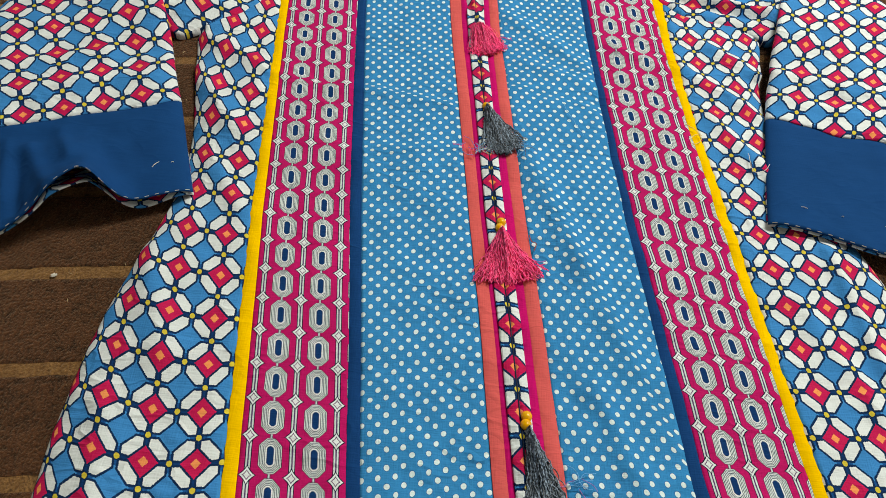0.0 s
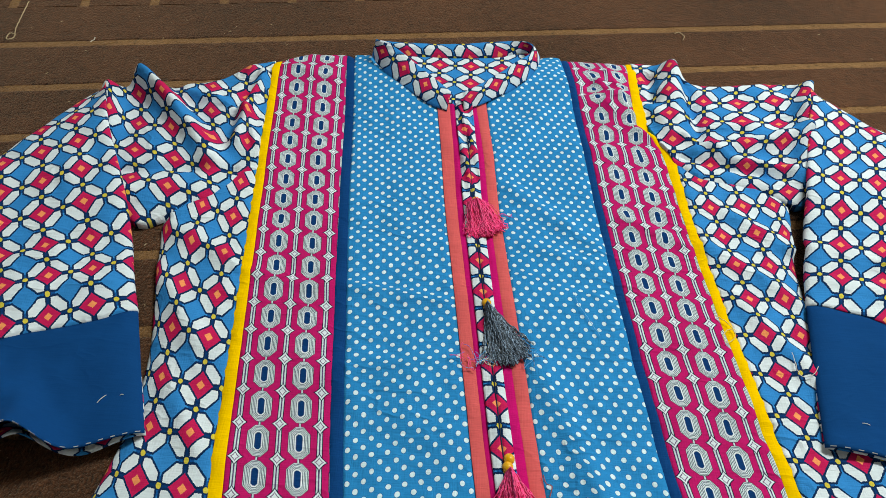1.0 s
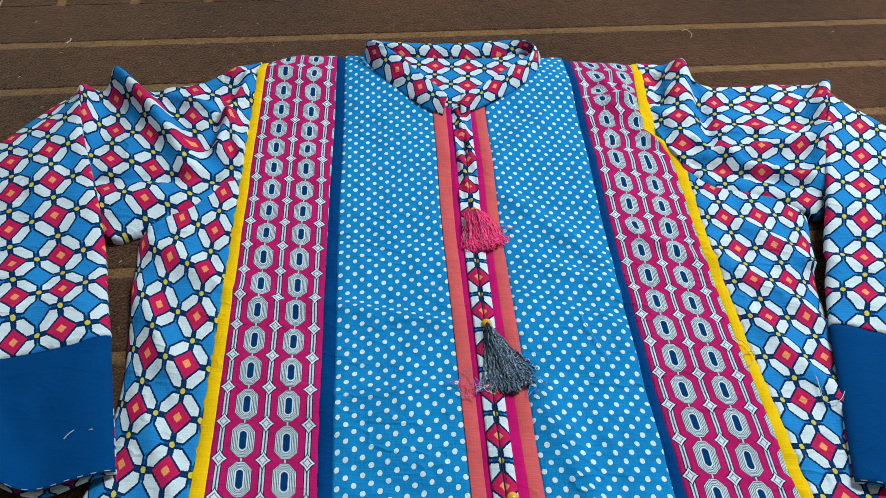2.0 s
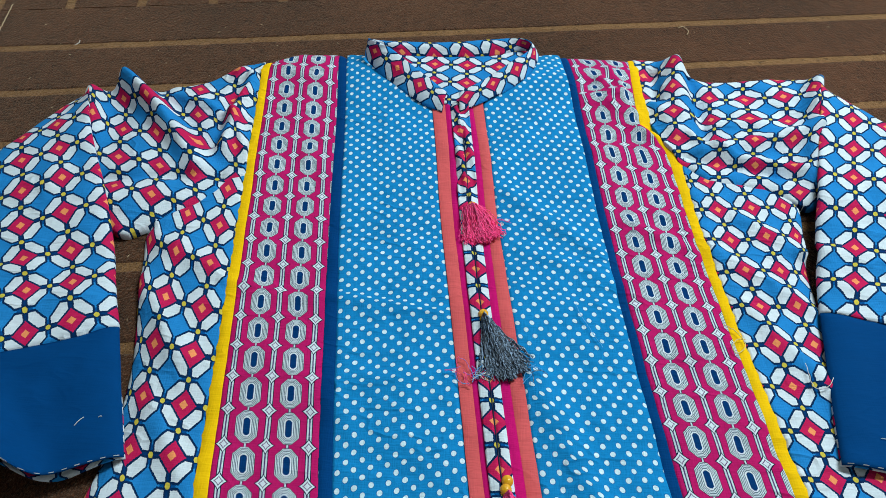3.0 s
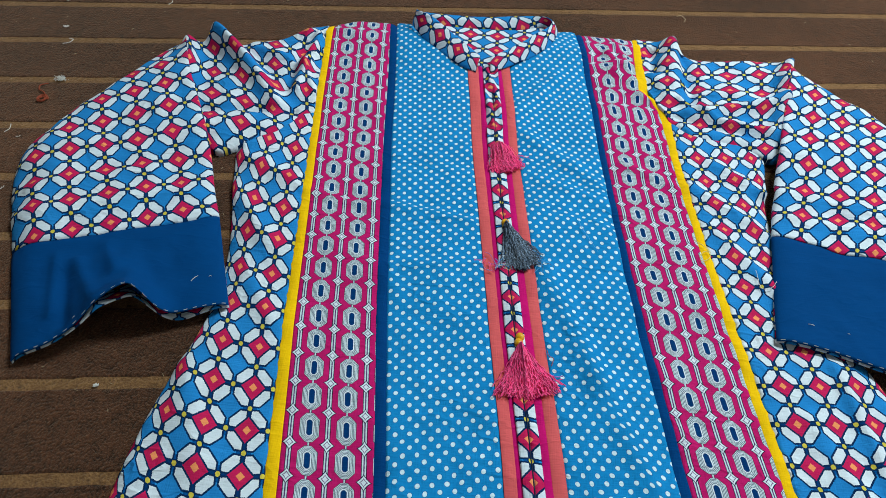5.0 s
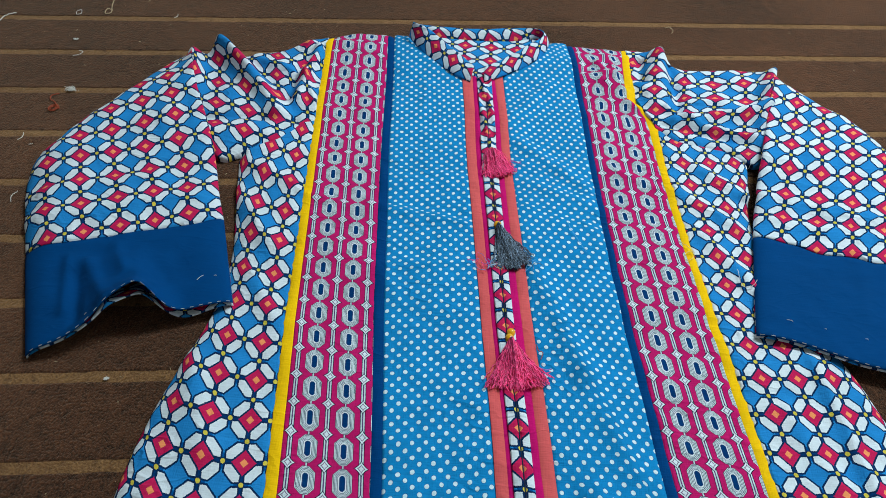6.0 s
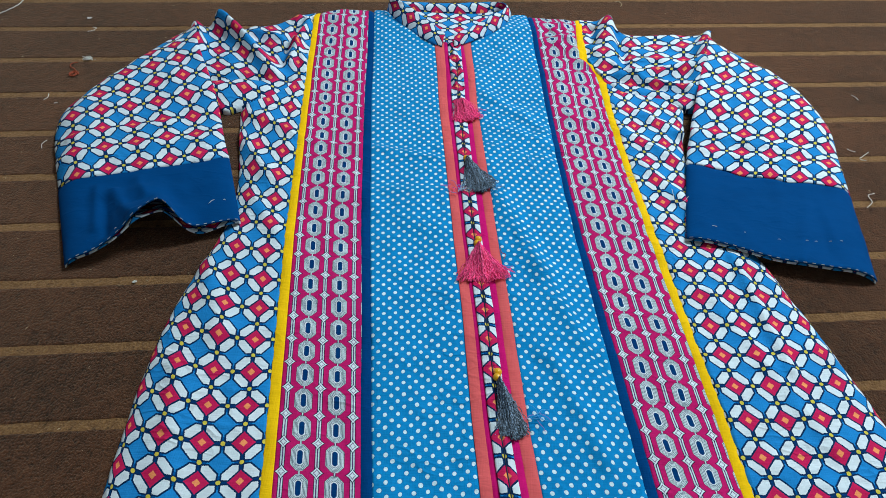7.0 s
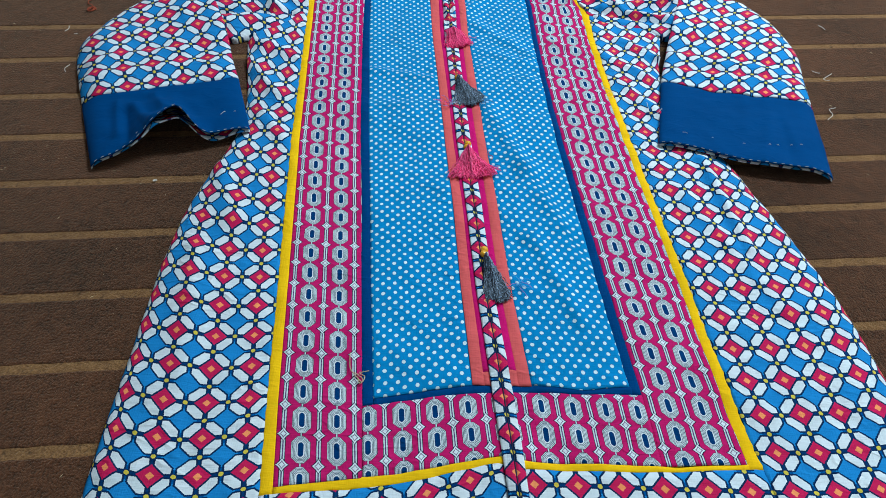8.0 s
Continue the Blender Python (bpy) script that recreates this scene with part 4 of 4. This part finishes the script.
for pts in (((0.692, 0.844), (0.696, 0.840), (0.699, 0.832)), ((0.642, 0.712), (0.647, 0.708), (0.652, 0.707)), ((0.653, 0.693), (0.660, 0.699), (0.670, 0.708)),
            ((0.653, 0.692), (0.656, 0.690), (0.661, 0.690)), ((0.629, 0.595), (0.639, 0.606), (0.638, 0.618), (0.648, 0.623)), ((-0.402, 0.612), (-0.405, 0.604), (-0.402, 0.596)),
            ((-0.488, 0.976), (-0.483, 0.979), (-0.480, 0.970), (-0.485, 0.967), (-0.488, 0.974)), ((-0.449, 0.868), (-0.442, 0.872), (-0.440, 0.879), (-0.446, 0.881)), ((-0.348, 0.990), (-0.347, 0.985), (-0.350, 0.980)), ((-0.440, 0.708), (-0.438, 0.700), (-0.441, 0.694)), ((-0.425, 0.688), (-0.421, 0.690))):
    loose("thread", pts, T_WHITE, None, "short white thread scrap on the carpet", "thread", radius=0.00045, group=LINT)
yarn = [(-0.4314, 0.7861), (-0.4387, 0.7812), (-0.4370, 0.7735), (-0.4296, 0.7690)]
for i in range(26):
    a = i * 0.62
    rr = 0.0064 - 0.00017 * i
    yarn.append((-0.4266 + rr * math.cos(a), 0.7575 + rr * 1.15 * math.sin(a)))
loose("yarn_knot", yarn, T_RED, None, "small coil of rust-red yarn on the carpet", "yarn", radius=0.0007, group=LINT)


def tuft(at, size, seed):
    """A bit of loose fibre: a heap of short curled hairs."""
    rng = random.Random(seed)
    verts, faces = [], []
    for i in range(70):
        x, y = at[0] + rng.gauss(0, size), at[1] + rng.gauss(0, size * 0.6)
        a, length = rng.uniform(0, 6.28), size * rng.uniform(0.6, 1.4)
        line = [(x + length * q * math.cos(a + q), y + length * q * math.sin(a + q), 0.001 + rng.uniform(0, 0.6 * size) + 0.3 * size * math.sin(q * 3)) for q in (0, 0.33, 0.66, 1)]
        tube(verts, faces, line, 0.00035)
    return tagged(mesh_part("lint_tuft", verts, faces, T_WHITE), "small tuft of white lint on the carpet", "lint", LINT)


tuft((-0.4216, 0.797), 0.0030, 5)
tuft((-0.4608, 0.907), 0.0013, 6)
tuft((-0.2193, 0.394), 0.0009, 7)
# crumbs and fluff trodden into the pile
rng = random.Random(11)
verts, faces = [], []
for i in range(760):
    side = rng.random()
    x = rng.uniform(-0.75, -0.14) if side < 0.55 else (rng.uniform(0.42, 0.95) if side < 0.9 else rng.uniform(-0.3, 0.6))
    y = rng.uniform(0.0, 1.25) if side < 0.9 else rng.uniform(1.0, 1.3)
    a, length, w = rng.uniform(0, 3.14), rng.choice((0.0004, 0.0005, 0.0008, 0.0022)), rng.uniform(0.00018, 0.0004)
    c, sn, k = math.cos(a) * length, math.sin(a) * length, len(verts)
    px, py = -math.sin(a) * w, math.cos(a) * w
    verts += [(x - c, y - sn, 0.0003), (x + px, y + py, 0.0004), (x + c, y + sn, 0.0003), (x - px, y - py, 0.0004), (x, y, 0.0012)]
    faces += [(k, k + 3, k + 4), (k + 3, k + 2, k + 4), (k + 2, k + 1, k + 4), (k + 1, k, k + 4)]
tagged(mesh_part("lint_crumbs", verts, faces, T_STRAW), "pale crumbs and lint scattered over the carpet", "lint", kind="stuff")

# threads left on the garment
T_LILAC = thread_mat("lilac_thread", (0.40, 0.20, 0.55, 1), 0.2, 0.2)
T_SKY = thread_mat("sky_blue_thread", (0.10, 0.42, 0.78, 1), 0.2, 0.2)
T_YEL = thread_mat("yellow_thread", (0.80, 0.62, 0.22, 1), 0.2, 0.2)
for pts, mat, rad in (
        (((0.3215, 0.6188), (0.3312, 0.6115), (0.3347, 0.5987), (0.3260, 0.5905), (0.3235, 0.5960), (0.3290, 0.6040), (0.3360, 0.6050)), T_YEL, 0.0004),
        (((0.3770, 0.5838), (0.3798, 0.5646), (0.3893, 0.5640), (0.3956, 0.5720)), T_WHITE, 0.0003),
        (((0.1343, 0.7199), (0.1395, 0.7237), (0.1460, 0.7201), (0.1481, 0.7230)), T_PINK, 0.0004),
        (((0.1350, 0.7220), (0.1420, 0.7215), (0.1495, 0.7190)), T_LILAC, 0.0004),
        (((0.2015, 0.6311), (0.2040, 0.6200), (0.2105, 0.6073), (0.2196, 0.5898)), T_SKY, 0.0003),
        (((0.1661, 0.4662), (0.1681, 0.4600), (0.1721, 0.4581), (0.1700, 0.4500)), T_RED, 0.0004),
        (((0.1676, 0.4413), (0.1747, 0.4390), (0.1800, 0.4405)), T_LILAC, 0.0005),
        (((0.1676, 0.4390), (0.1740, 0.4350), (0.1790, 0.4370)), T_PINK, 0.0004),
        (((0.0375, 0.1620), (0.0380, 0.1548), (0.0397, 0.1457), (0.0458, 0.1382), (0.0516, 0.1327), (0.0535, 0.1387), (0.0485, 0.1421), (0.0569, 0.1451)), T_STRAW, 0.0005),
        (((0.0440, 0.1420), (0.0520, 0.1360), (0.0500, 0.1310), (0.0465, 0.1380)), T_STRAW, 0.0005)):
    loose("loose_thread", pts, mat, kurta, "stray thread end", lift=0.0022, radius=rad)
for cx, cy, mats, seed in ((0.108, 0.562, (T_PINK, T_LILAC, T_PINK), 3), (0.197, 0.258, (T_SKY, T_LILAC, T_SKY), 4), (0.160, 0.566, (T_SKY, T_GREY, T_SKY), 6), (0.118, 0.556, (T_SKY, T_WHITE, T_SKY), 8)):
    rng = random.Random(seed)
    for i in range(9):
        a = rng.uniform(0, 6.28)
        pts = [(cx + rng.gauss(0, 0.003), cy + rng.gauss(0, 0.003))]
        for j in range(3):
            a += rng.uniform(-0.8, 0.8)
            pts.append((pts[-1][0] + 0.0045 * math.cos(a), pts[-1][1] + 0.0045 * math.sin(a)))
        loose("loose_thread", pts, mats[i % 3], kurta, "stray thread end", lift=0.0035, radius=0.00028)


# white basting stitches on the cuffs
def basting(place, f, g, df, dg):
    a, b = Vector(place(f, g)), Vector(place(f + df, g + dg))
    up = Vector((0, 0, 0.0008))
    verts, faces = [], []
    tube(verts, faces, [a + up * 0.5, (a * 2 + b) / 3 + up * 1.4, (a + b * 2) / 3 + up * 1.4, b + up * 0.5], 0.00028, 5)
    mesh_part("basting_stitch", verts, faces, T_WHITE, kurta, "white basting stitch")


basting(cuff_l, 0.84, 0.72, 0.035, -0.04)
basting(cuff_l, 0.925, 0.71, 0.012, 0.0)
basting(cuff_l, 0.30, 0.93, 0.010, 0.0)
for f, g, df in ((0.87, 0.82, -0.028), (0.52, 0.78, -0.015), (0.37, 0.74, -0.012), (0.32, 0.73, -0.012), (0.24, 0.71, -0.012), (0.18, 0.69, -0.012), (0.70, 0.80, -0.008)):
    basting(cuff_r, f, g, df, 0.0)
# the garment and the threads round it, drawn out a little in length and turned as they lie
LIE_X = (0.00654, 0.98957, -0.01088, -0.02104, 0.0031, 0.00678)
LIE_Y = (-0.01025, 0.00072, 1.02084, -0.00606, -0.01352, -0.00622)
for ob in list(scene.objects):
    if ob.type == "MESH" and (kurta in (ob.parent, ob.parent.parent if ob.parent else None) or ob.get("group") == LINT):
        co = np.empty(3 * len(ob.data.vertices), np.float32)
        ob.data.vertices.foreach_get("co", co)
        co = co.reshape(-1, 3)
        x, y = co[:, 0].copy(), co[:, 1].copy()
        co[:, 0] = sum(k * q for k, q in zip(LIE_X, (1, x, y, x * x, x * y, y * y)))
        co[:, 1] = sum(k * q for k, q in zip(LIE_Y, (1, x, y, x * x, x * y, y * y)))
        ob.data.vertices.foreach_set("co", co.ravel())
        ob.data.update()
